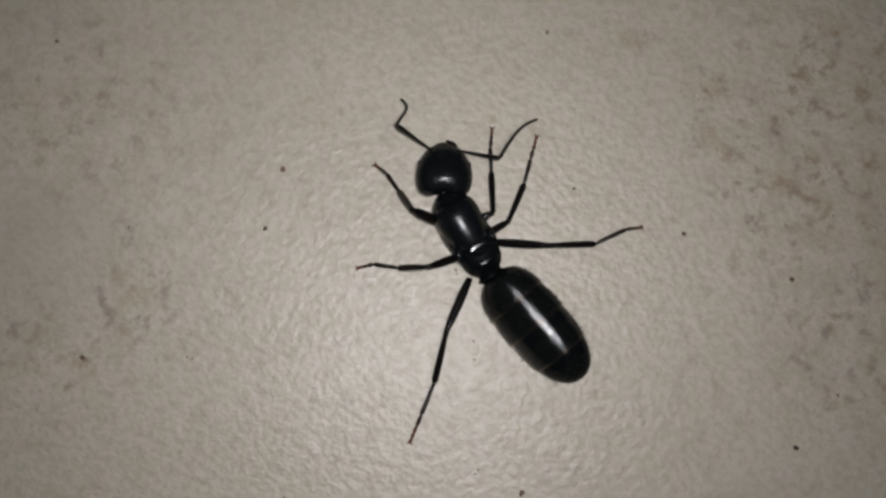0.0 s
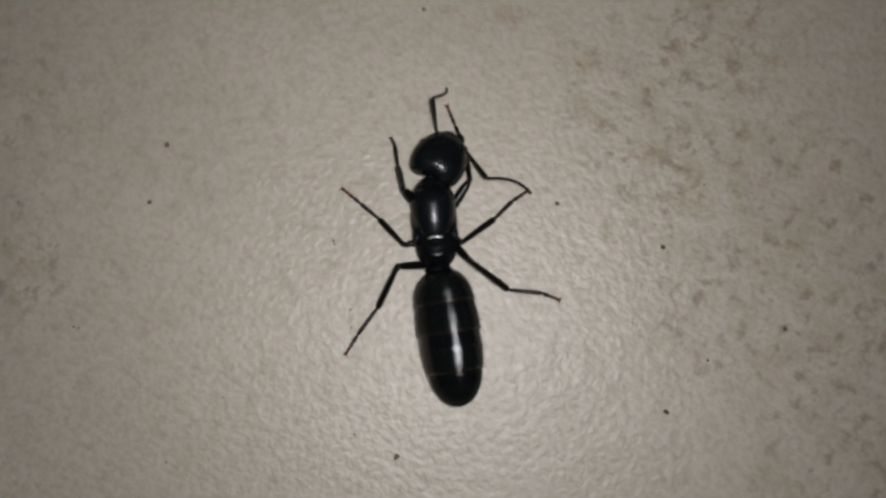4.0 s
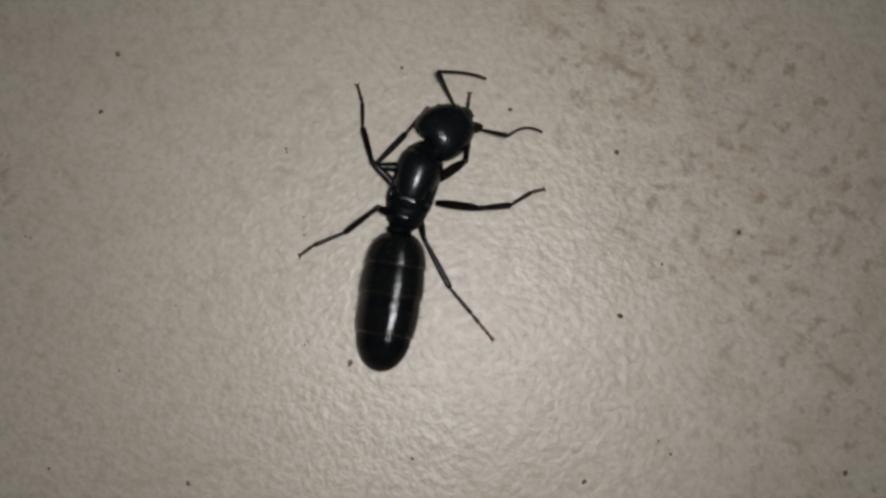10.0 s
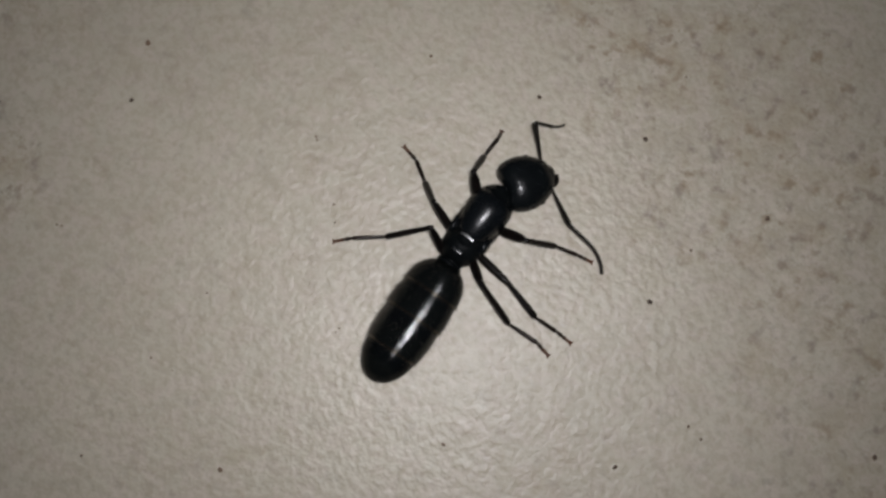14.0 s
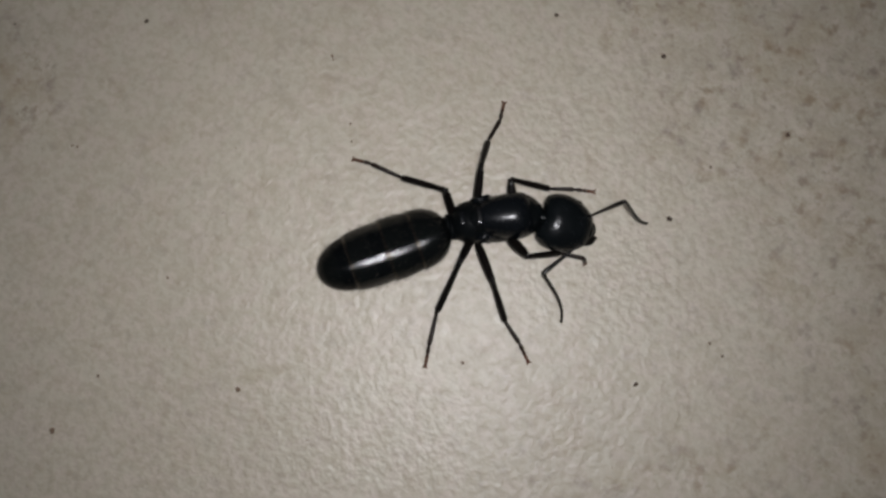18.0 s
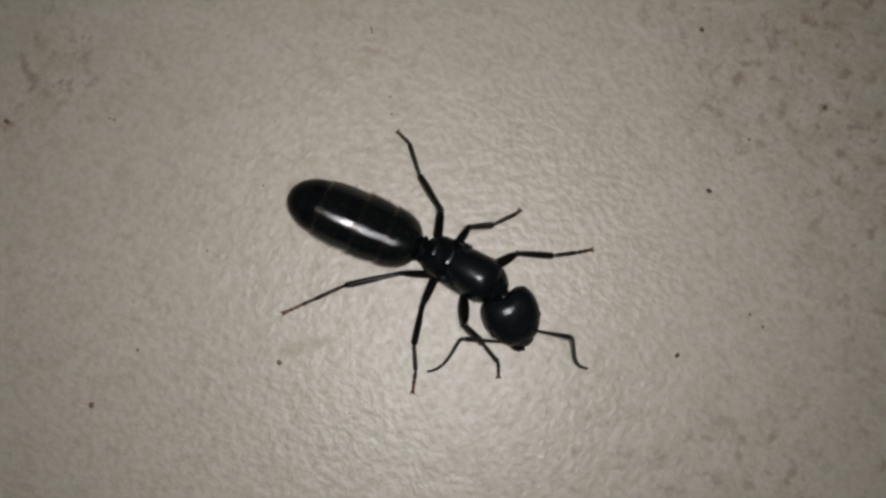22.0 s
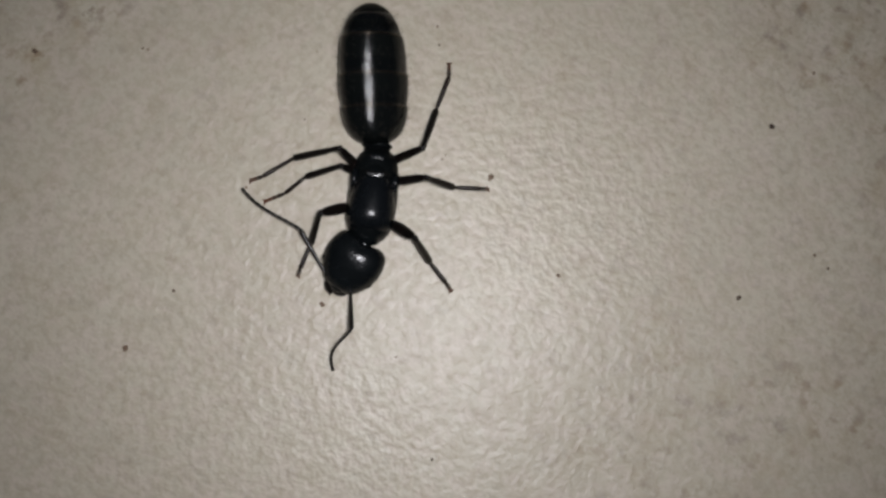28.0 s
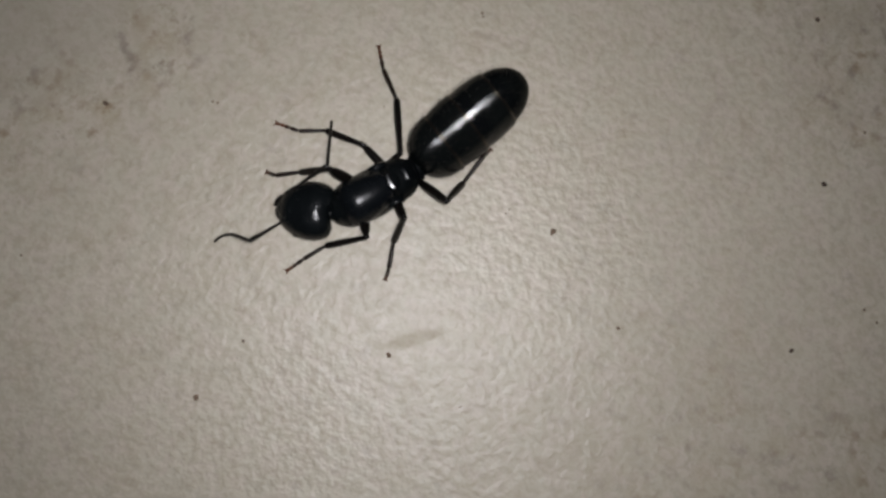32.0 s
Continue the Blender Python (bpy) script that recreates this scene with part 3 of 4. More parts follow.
# Rows for the walk: seconds, the ant's middle, heading, turn of head and gaster, then on the floor plan (millimetres) the knee,
# ankle and foot of the left and right legs from front to hind, and the elbow and tip of the two feelers.
STEPS = [
    (0, 2.11, 6.86, 122.1, -32.4, 9.6,
     -1.01, 7.87, -1.81, 9.21, -3.41, 11.07, 0.02, 4.68, -1.75, 4.72, -4.3, 4.78, 1.11, 1.12, 0.46, -1.89, -0.92, -5.5, 3.71, 8.1, 3.62, 10.67, 3.66, 13.49, 4.67, 7.7, 4.74, 6.52, 6.38, 13.06, 6.74, 6.08, 9.72, 6.38, 12.79, 7.6,
     -1.96, 12.6, -1.86, 14.8, 3.89, 10.9, 6.1, 13.47),
    (0.5, 3.05, 7.04, 117.3, -29.9, 7.1,
     -0.36, 8.37, -1.22, 9.36, -3.33, 11.17, 0.29, 4.93, -1.26, 4.92, -4.22, 4.82, 1.46, 1.19, 0.62, -1.85, -0.86, -5.33, 4.75, 7.5, 4.94, 10.07, 5.62, 12.89, 5.24, 7.4, 4.3, 2.09, 7.4, 12.58, 6.95, 5.82, 9.81, 6.32, 12.72, 7.67,
     -0.64, 12.92, -0.69, 15.11, 5.06, 11.09, 8.01, 13.21),
    (1, 3.48, 7.23, 109.8, -30.6, 11.3,
     0.33, 8.64, -1, 9.69, -3.42, 11.14, 0.7, 5.27, -1.45, 5.02, -4.27, 4.77, 2.01, 1.97, 1.7, -1.13, 0.52, -4.64, 5.37, 7.71, 5.88, 10.08, 7.54, 12.8, 5.92, 7.12, 6.88, 9.16, 7.48, 11.78, 7, 5.94, 9.83, 6.35, 12.65, 7.63,
     0.8, 13.6, 1.05, 15.98, 6.03, 10.95, 9.75, 11.62),
    (1.5, 3.95, 7.42, 102.6, -23.6, 13.6,
     1.77, 8.65, 5.54, 4.87, -1.99, 12.68, 0.91, 5.48, -1.4, 5.05, -4.26, 4.82, 2.47, 3.31, 2.82, 0.68, 2.44, -2.91, 6.44, 9.59, 7.11, 11.31, 8.6, 13.38, 6.16, 7.08, 8.06, 9.33, 9.48, 11.93, 7.06, 5.86, 9.88, 6.3, 12.72, 7.59,
     2.05, 14.24, 2.55, 16.91, 6.76, 10.6, 10.5, 10.36),
    (2, 4.66, 7.18, 97.9, -24.2, 14.6,
     2.33, 8.21, 2.38, 10.77, 1.92, 13.61, 1.18, 5.21, -1.16, 4.87, -4.11, 4.76, 3.02, 3.69, 2.9, 1.28, 2.35, -2.24, 6.93, 9.52, 7.39, 11.38, 8.52, 13.38, 6.66, 6.72, 5.59, 4.2, 10.01, 11.26, 7.4, 5.5, 10.01, 6.03, 12.71, 7.52,
     3.63, 14.29, 4.21, 17.09, 7.64, 9.89, 10.97, 8.25),
    (2.5, 5.8, 6.81, 101.6, -28.7, 7.4,
     3.28, 8.07, 3.65, 9.22, 4.53, 10.96, 2.26, 4.69, 0.21, 4.29, -2.56, 3.95, 3.97, 3.45, 3.48, 1.02, 2.32, -2.37, 7.9, 9.64, 7.92, 11.28, 8.52, 13.59, 3.02, 0.03, 7.1, 4.1, 10.8, 11.18, 7.68, 4.85, 10.29, 5.71, 12.65, 7.65,
     4.8, 13.8, 5.74, 16.33, 8.59, 9.34, 11.96, 7.79),
    (3, 6.58, 6.66, 103.5, -31.8, 4.3,
     4.23, 8.29, 4.52, 9.38, 5.37, 11.05, 4.86, 5.06, 3.69, 5.55, 1.57, 6.09, 4.83, 3.35, 4.04, 0.9, 2.48, -2.26, 8.44, 9.38, 8.27, 11.03, 8.46, 13.42, 8.35, 5.62, 9.5, 7.51, 10.57, 10.15, 8.41, 4.5, 10.72, 5.27, 12.65, 7.53,
     5.56, 13.28, 6.31, 15.47, 11.79, 5.27, 9.85, 10.6),
    (3.5, 7.2, 6.4, 100.3, -28.6, 4.5,
     5.45, 7.86, 4.64, 9.79, 5, 11.3, 5.5, 4.84, 3.98, 6.26, 2.05, 8.07, 5.42, 3.22, 4.4, 0.87, 2.53, -2.19, 9.11, 9.09, 8.74, 10.99, 8.46, 13.38, 8.98, 5.23, 10.94, 6.93, 12.88, 9.15, 9.48, 4.13, 11.97, 2.73, 15.52, 1.32,
     6.6, 12.94, 6.97, 14.57, 10.08, 9, 12.73, 9.04),
    (5.5, 9.72, 4.07, 81.5, -40.5, 1.7,
     7.93, 6.3, 8.21, 6.93, 5.11, 11.24, 6.84, 4.55, 6.63, 6.33, 5.95, 9.06, 7.09, 2.17, 5.12, 0.2, 2.44, -2.13, 12.76, 5.46, 13.64, 7.18, 15.02, 8.75, 10.83, 2.29, 12.86, 3.38, 15.2, 5.17, 11.42, 0.52, 13.94, -0.41, 17.2, -0.96,
     11.11, 10.89, 13.39, 11.58, 13.31, 5.53, 15.56, 2.55),
    (6, 9.97, 3.73, 76.3, -50.4, 4,
     8.61, 6.73, 8.93, 9.25, 8.51, 11.86, 7.09, 4.68, 6.74, 6.54, 6.02, 9.1, 7.22, 1.71, 5.18, -0.07, 2.43, -2.04, 13.39, 5.89, 13.97, 7.35, 15, 8.86, 6.39, -2.02, 14.67, 4.33, 16.66, 6.4, 11.62, -0.02, 14.12, -0.69, 17.18, -0.98,
     12.4, 10.39, 14.83, 11.64, 13.94, 4.39, 16.83, 2.06),
    (6.5, 10.1, 3.42, 74.8, -50.4, 4.4,
     9.31, 6.17, 10.95, 8.13, 12.06, 10.53, 7.27, 4.65, 6.93, 6.4, 6.08, 9.19, 7.42, 1.59, 5.21, -0.01, 2.48, -2.02, 13.68, 5.43, 14.07, 7.19, 14.98, 9, 4.38, -1.12, 14.05, 2.78, 16.57, 4.45, 11.34, -0.06, 13.94, -0.7, 17.06, -0.84,
     12.93, 9.71, 15.34, 10.51, 14.14, 3.82, 16.5, 0.96),
    (7, 10.33, 2.99, 71.8, -52.2, 5,
     8.52, 4.87, 10.36, 6.44, 11.93, 8.63, 7.42, 4.47, 6.97, 6.39, 6.02, 9.12, 7.47, 1.37, 5.38, -0.26, 2.48, -2.1, 13.51, 5.15, 14.13, 7.2, 14.94, 9.18, 13.3, 2.38, 15.28, 3.87, 17.13, 5.97, 11.59, -0.31, 14.12, -0.84, 17.19, -0.88,
     13.31, 8.82, 16.07, 9.22, 15, 3.79, 18.2, 2.4),
    (7.5, 10.19, 2.85, 69.8, -50.3, 7.4,
     9.07, 6, 10.43, 5.39, 11.69, 7.02, 7.36, 4.44, 7.03, 6.19, 6.03, 9, 7.78, 0.93, 5.52, -0.34, 2.58, -2, 13.29, 2.16, 13.68, 4.34, 14.06, 5.46, 11.5, 1.97, 13.38, 2.57, 13.86, 4.75, 11.28, -1.22, 13.96, -1.2, 17.08, -0.85,
     13.62, 8.04, 16.79, 7.93, 15.33, 3.81, 18.76, 4.21),
    (8, 10.2, 2.7, 71.6, -51.4, 4.3,
     7.95, 3.94, 9.95, 5.26, 11.62, 6.95, 7.49, 4.06, 7.05, 6.23, 6.13, 9.05, 7.9, 0.82, 5.66, -0.41, 2.61, -1.9, 12.61, 1.75, 12.93, 3.73, 14.06, 4.39, 12.06, 0.77, 13, 2.1, 13.54, 4.32, 11.7, -1.13, 14.15, -1.21, 17, -0.87,
     13.25, 7.53, 15.87, 7.07, 15.75, 3.93, 17.45, 4.73),
    (8.5, 10.32, 2.5, 69, -42.5, 8.3,
     8.14, 3.38, 10.12, 4.97, 11.9, 6.52, 7.86, 3.79, 7.01, 6.15, 6.13, 8.97, 8.06, 0.61, 5.73, -0.55, 2.63, -1.9, 13.75, 2.77, 13.71, 4.19, 13.98, 5.22, 11.84, 0.67, 13.87, 1.47, 16.34, 3.21, 11.22, -1.03, 13.92, -1.14, 17.02, -0.88,
     12.86, 7.55, 15.29, 6.47, 15.84, 3.98, 17.04, 4.83),
    (9, 10.31, 2.35, 70.2, -41.9, 6.4,
     1.76, -1.43, 10.27, 4.81, 12.11, 6.44, 7.85, 3.8, 7.09, 6.12, 6.08, 8.9, 8.02, 0.7, 5.76, -0.53, 2.65, -1.84, 13.25, 2.28, 13.11, 3.8, 13.5, 4.69, 12.03, 0.61, 14.36, 1.02, 16.94, 2.16, 11.61, -1.04, 14.14, -1.19, 17.04, -0.85,
     12.68, 7.5, 15.27, 6.32, 15.99, 4.16, 18.12, 4.8),
    (9.5, 10.05, 2.44, 71.9, -41.9, 7.5,
     1.7, -1.91, 9.87, 4.94, 11.52, 6.69, 7.54, 3.6, 6.78, 6, 6.01, 8.73, 7.96, 0.59, 5.67, -0.6, 2.65, -1.87, 13.4, 3.73, 13.41, 5.37, 13.53, 7.05, 13.66, 0.89, 15.5, 1.67, 17.64, 2.93, 11.1, -0.69, 13.7, -1.67, 16.94, -0.95,
     11.72, 8.04, 13.98, 7.72, 15.67, 4.35, 17.85, 5),
    (10, 9.61, 2.28, 72, -34.8, 9.8,
     7.16, 3.4, 9.03, 5.46, 10.28, 7.4, 7.04, 3.68, 6.37, 5.95, 5.92, 8.8, 7.55, 0.65, 5.43, -0.53, 2.55, -1.81, 12.61, 3.54, 12.8, 5.73, 12.85, 8.29, 13.41, 0.73, 15.29, 1.14, 17.41, 2.34, 10.05, -0.65, 8.77, -0.26, 14.32, -6.84,
     10.99, 8.33, 13.77, 8.53, 15.02, 4.75, 17.15, 5.55),
    (10.5, 9.92, 2.24, 71.7, -38.2, 7.3,
     7.78, 4.19, 9.58, 5.02, 11.31, 6.54, 7.08, 3.92, 6.61, 5.94, 5.97, 8.75, 7.99, 0.64, 5.7, -0.52, 2.67, -1.76, 12.99, 2.81, 13.1, 3.47, 13.57, 7.79, 13.06, 1.17, 15.09, 1.1, 17.27, 2.95, 12, -2.77, 13.33, -5.93, 15.63, -8.78,
     11.5, 8.34, 14.13, 9.01, 15.23, 4.42, 16.84, 5.13),
    (11, 10.14, 2.02, 69.9, -41.9, 0,
     7.69, 3.65, 9.06, 5.9, 10.19, 8.38, 7.54, 3.74, 6.85, 5.86, 6.03, 8.72, 7.77, 0.65, 5.64, -0.48, 2.54, -1.81, 11.79, 0.17, 12.31, 2.46, 12.85, 3.98, 11.95, 0.88, 10.22, -5.96, 14.86, 3.89, 12.21, -3.22, 13.61, -5.93, 16.01, -8.49,
     12.37, 8.05, 14.43, 8.73, 15.22, 3.85, 15.48, 5.22),
    (11.5, 10.36, 1.88, 65.9, -38.9, 2.7,
     9.66, 5.03, 10.63, 4.86, 12.68, 5.79, 7.7, 4.05, 7.67, 3.84, 6.01, 8.72, 8.1, 0.68, 5.83, -0.5, 2.69, -1.71, 11.87, 0.6, 12.72, 2.37, 14.94, 4.14, 11.69, 0.08, 14.01, -0.24, 16.49, 1.24, 12.26, -3.35, 13.62, -5.93, 15.95, -8.49,
     12.52, 7.8, 14.64, 7.95, 15.91, 3.18, 16.69, 5.01),
    (12, 10.55, 1.64, 62.3, -38, 3.8,
     9.99, 4.43, 10.78, 4.85, 12.91, 5.74, 7.94, 3.83, 9.76, -1.58, 6.13, 8.76, 8.13, 0.56, 5.72, -0.52, 2.66, -1.73, 12.19, 0.8, 14.01, 2.24, 16.49, 3.35, 12.39, -0.73, 14.67, -1.71, 17.57, -2.05, 12.08, -3.52, 13.58, -6.05, 16, -8.52,
     12.92, 7.36, 15.01, 7.51, 16.25, 2.69, 19.02, 2.54),
    (12.5, 10.85, 0.54, 59.5, -37.2, 2.9,
     10.26, 3.3, 10.95, 4.08, 12.88, 4.81, 8, 2.57, 8.28, 2.17, 6.07, 7.17, 8.45, -0.26, 5.84, -1.02, 2.61, -1.68, 12.84, -0.35, 14.82, 0.4, 17.2, 0.62, 12.74, -2.22, 14.74, -3.49, 17.41, -4.32, 11.74, -4.2, 13.44, -6.5, 16.03, -8.48,
     13.65, 6.16, 15.6, 6.21, 16.5, 1.14, 19.64, -0.06),
    (13, 11.34, -0.37, 56.5, -36.5, 0.4,
     10.93, 2.51, 11.76, 3.49, 13.02, 5.1, 8.41, 1.25, 7.65, 3.15, 6.48, 5.65, 8.62, -0.77, 6, -1.31, 2.7, -1.7, 13.53, -1.33, 15.57, -1.11, 17.83, -1.48, 13.07, -3.47, 14.9, -5.05, 17.56, -6.35, 11.69, -4.55, 13.44, -6.71, 15.98, -8.49,
     14.23, 5.2, 16.18, 5.53, 16.84, -0.24, 19.46, -2.7),
    (13.5, 11.56, -0.67, 55.3, -39, 0.5,
     11.12, 2.13, 11.89, 3.19, 13.04, 5.1, 8.86, 0.39, 8.39, 1.63, 6.97, 4.21, 8.73, -1.19, 6.04, -1.45, 2.75, -1.62, 13.94, -2.04, 15.71, -2.06, 18.03, -2.79, 13.2, -4.05, 14.82, -6.03, 17.28, -7.57, 11.56, -4.54, 13.35, -6.71, 15.91, -8.42,
     14.67, 4.67, 16.56, 5.18, 16.84, -0.9, 19.2, -4),
    (14, 11.59, -0.88, 53.1, -32.8, 2.8,
     11.22, 1.98, 11.89, 3.27, 13.04, 5.12, 8.92, 0.29, 8.38, 1.73, 7.03, 4.16, 8.76, -1.24, 6.05, -1.57, 2.76, -1.72, 14.28, -1.99, 16.14, -2.11, 18.48, -2.96, 13.33, -4.37, 14.93, -6.34, 17.16, -7.86, 11.67, -4.46, 13.33, -6.72, 15.8, -8.61,
     14.73, 4.71, 16.71, 5.2, 16.75, -1.1, 18.75, -3.81),
    (14.5, 11.56, -1.38, 48.2, -32, 2.9,
     11.37, 1.49, 11.96, 3.09, 13.03, 5.08, 9.54, -1.36, 9.51, 0.38, 8.61, 2.61, 9.04, -1.32, 6.26, -1.6, 2.83, -1.66, 14.25, -2.59, 16.29, -2.39, 18.42, -2.95, 13.34, -4.94, 14.84, -6.31, 17.17, -7.41, 10.94, -5.39, 10.41, -8.62, 10.42, -12.33,
     15.72, 3.85, 18.08, 3.5, 16.68, -1.95, 18.14, -3.97),
    (16.5, 12.15, -4.5, 27.9, -28.5, 6.9,
     12.82, -1.86, 14.51, -0.59, 16.05, 1.31, 10.34, -2.2, 11.11, -0.49, 12.04, 1.83, 8.8, -3.63, 6.12, -2.84, 2.8, -1.74, 14.37, -5.86, 16.22, -5.3, 18.59, -4.67, 12.98, -7.43, 14.84, -8.77, 17.48, -10.19, 10.64, -8.19, 10.65, -10.93, 11.84, -14.17,
     18.12, -1.15, 20.5, -1.64, 15.99, -6.6, 16.23, -10.31),
    (17, 11.84, -5.36, 13.7, -24.7, 8.9,
     12.59, -3.02, 14.82, -2.88, 17.12, -2.24, 10.55, -2.43, 11.1, -0.79, 12.1, 1.86, 8.58, -3.92, 5.95, -2.96, 2.89, -1.58, 12.86, -7.36, 14.63, -7.42, 16.58, -8.1, 11.72, -8.11, 12.93, -10.21, 15, -12.36, 10, -8.82, 10.42, -11.52, 11.68, -14.61,
     18.45, -3.39, 20.83, -4.34, 14.78, -8.07, 16.96, -10.64),
    (17.5, 11.67, -5.69, 10.1, -22.9, 11.1,
     12.38, -3.18, 14.6, -3.33, 17.35, -3.06, 10.52, -2.53, 11.14, -0.81, 12.11, 1.83, 8.49, -4.17, 5.94, -2.99, 2.93, -1.61, 12.95, -7.79, 14.78, -7.62, 16.69, -7.98, 11.49, -8.72, 12.57, -10.71, 14.44, -12.88, 9.76, -8.82, 10.09, -11.64, 11.74, -14.61,
     18.47, -4.28, 20.66, -5.49, 14.33, -8.39, 14.08, -12.01),
    (18, 11.63, -5.77, 6, -23.3, 13.2,
     12.36, -3.25, 14.72, -3.6, 17.5, -3.7, 10.61, -2.59, 11.07, -0.8, 12.1, 1.81, 8.56, -4.07, 5.97, -3.03, 2.94, -1.63, 13.21, -7.9, 15.19, -7.54, 16.85, -8.04, 11.3, -9.43, 11.99, -11.48, 13.41, -13.91, 9.4, -8.11, 8.03, -10.94, 7.28, -14.16,
     18.51, -4.96, 20.29, -5.83, 12.86, -9.82, 15.33, -11.55),
    (18.5, 11.56, -6.15, 4.8, -24.6, 8.2,
     12.02, -3.7, 14.23, -4.16, 16.85, -4.21, 10.65, -2.57, 10.45, -2.67, 12.09, 1.87, 8.49, -4.13, 5.98, -3.11, 3.05, -1.53, 13.01, -8.41, 15.28, -7.59, 16.78, -7.98, 11.13, -9.7, 11.92, -11.62, 13.36, -13.89, 8.36, -9.33, 6.04, -11.79, 4.1, -14.84,
     18.44, -5.77, 20.25, -6.65, 7.51, -13.65, 14.23, -11.47),
    (19, 11.23, -6.43, 0.7, -22.7, 7.7,
     11.97, -3.86, 13.84, -4.86, 15.64, -5.16, 10.53, -2.7, 10.95, -0.95, 12.08, 1.84, 8.38, -4.31, 5.99, -3.19, 3.09, -1.54, 12.85, -8.66, 14.62, -8.14, 15.93, -7.84, 10.92, -9.58, 11.88, -11.6, 13.73, -13.74, 7.81, -10.07, 6.04, -12.52, 4.33, -15.62,
     18.24, -6.64, 19.73, -7.52, 7.18, -14.37, 14.43, -11.94),
    (19.5, 10.22, -7.03, -9.2, -29.3, 7.4,
     12.31, -4.54, 12.88, -5.85, 13.87, -6.58, 10.12, -3.25, 7.93, -8.44, 12.1, 1.74, 8.14, -4.52, 5.79, -2.93, 3.01, -1.46, 10.17, -8.85, 11.93, -9.78, 13.56, -11.29, 9.61, -10.08, 10.84, -11.62, 12.86, -13.2, 6.75, -9.83, 5.39, -12.36, 4.43, -15.59,
     17.02, -8.32, 18.51, -9.18, 12.05, -11.37, 13.07, -12.92),
    (20, 9.51, -8.14, -17, -30.1, 13.9,
     11.95, -6.68, 13.21, -7.16, 14.52, -7.84, 9.47, -4.5, 10.42, -2.42, 11.74, 0.09, 7.37, -5.57, 5.36, -3.76, 2.99, -1.59, 9.51, -10.67, 11.67, -10.99, 13.45, -11.24, 7.77, -9.97, 8.49, -11.64, 10.13, -13.68, 6.15, -9.99, 5.03, -12.52, 4.39, -15.61,
     16.4, -9.79, 17.97, -11.26, 10.92, -12.72, 12.66, -15.79),
    (20.5, 8.63, -8.92, -22.4, -28.7, 11.8,
     10.91, -7.71, 12.43, -7.77, 14.43, -7.91, 8.9, -5.67, 9.85, -3.73, 11.28, -1.17, 6.94, -6.24, 5.17, -4.03, 3.1, -1.48, 7.67, -10.74, 8.66, -12.01, 9.76, -14.72, 6.44, -10.37, 6.2, -12.19, 6.38, -14.9, 5.38, -9.68, 4.62, -12.29, 4.43, -15.52,
     15.23, -11.33, 16.66, -12.92, 9.45, -12.86, 6.79, -15.72),
    (21, 8.01, -9.74, -22.3, -36.5, 6.2,
     10.66, -8.3, 12.24, -8.19, 14.54, -7.83, 7.62, -7.72, 8.88, -7.01, 10.58, -5.35, 6.53, -6.83, 4.88, -4.4, 3.12, -1.56, 7.81, -12.77, 8.16, -13.71, 8.83, -16.31, 6.01, -11.04, 5.31, -12.88, 5.11, -15.45, 5.09, -10.06, 4.44, -12.57, 4.47, -15.54,
     14.36, -12.57, 15.54, -14.52, 8.49, -13.34, 8.27, -17.11),
    (21.5, 7.6, -10.12, -26.4, -36.4, 8.1,
     10.45, -8.75, 12.1, -8.43, 14.51, -7.86, 7.17, -7.82, 8.76, -7.73, 10.48, -6.56, 6.13, -6.94, 4.69, -4.58, 3.15, -1.62, 7.33, -13.25, 8.41, -13.96, 9.08, -16.27, 5.44, -12.58, 5.23, -14.6, 5.62, -17.08, 4.96, -10, 2.74, -11.89, 2.2, -15.06,
     13.69, -13.36, 14.69, -15.03, 7.69, -13.86, 6.86, -16.93),
    (22, 7.09, -10.42, -30.5, -34.6, 7.1,
     10.12, -9.34, 12.31, -9.34, 14.83, -8.87, 7.34, -7.9, 8.79, -7.54, 10.53, -6.46, 5.77, -6.9, 4.55, -4.57, 3.18, -1.62, 7.02, -13.42, 8.14, -14.42, 9.1, -16.42, 4.67, -12.26, 4.15, -14.45, 4.02, -17.28, 5.34, -9.8, 7.11, -7.8, -3.67, -12.56,
     12.92, -14.17, 14.14, -15.91, 6.86, -14.16, 4.93, -16.03),
    (22.5, 6.29, -10.77, -35.9, -38.8, 4.5,
     8.82, -10, 10.88, -11.63, 13.28, -13.1, 6.94, -8.14, 8.65, -7.73, 10.45, -6.53, 5.34, -7.27, 4.27, -4.73, 3.14, -1.62, 6.13, -13.65, 7.67, -14.43, 9.06, -16.31, 4.41, -12.61, 4.34, -15.1, 4.91, -17.82, 1.53, -11.74, -1.49, -12.83, -4.51, -14.69,
     11.65, -15.36, 12.93, -17.24, 5.59, -14.5, 5.12, -16.36),
    (23, 5.23, -11.24, -48.7, -35, 8.5,
     7.79, -11.23, 8.86, -13.28, 10.03, -15.37, 6.67, -8.84, 8.16, -7.86, 10.45, -6.55, 5.16, -7.45, 4.19, -4.84, 3.21, -1.67, 4.01, -12.4, 4.11, -6.45, 4.67, -17.3, 2.94, -11.8, 2.35, -14.05, 2.31, -16.79, 0.93, -11.29, -1.77, -12.55, -4.34, -14.62,
     9.61, -16.65, 10.86, -18.55, 3.85, -15.31, 1.21, -17.12),
    (23.5, 4.48, -11.07, -55, -38.8, 9.2,
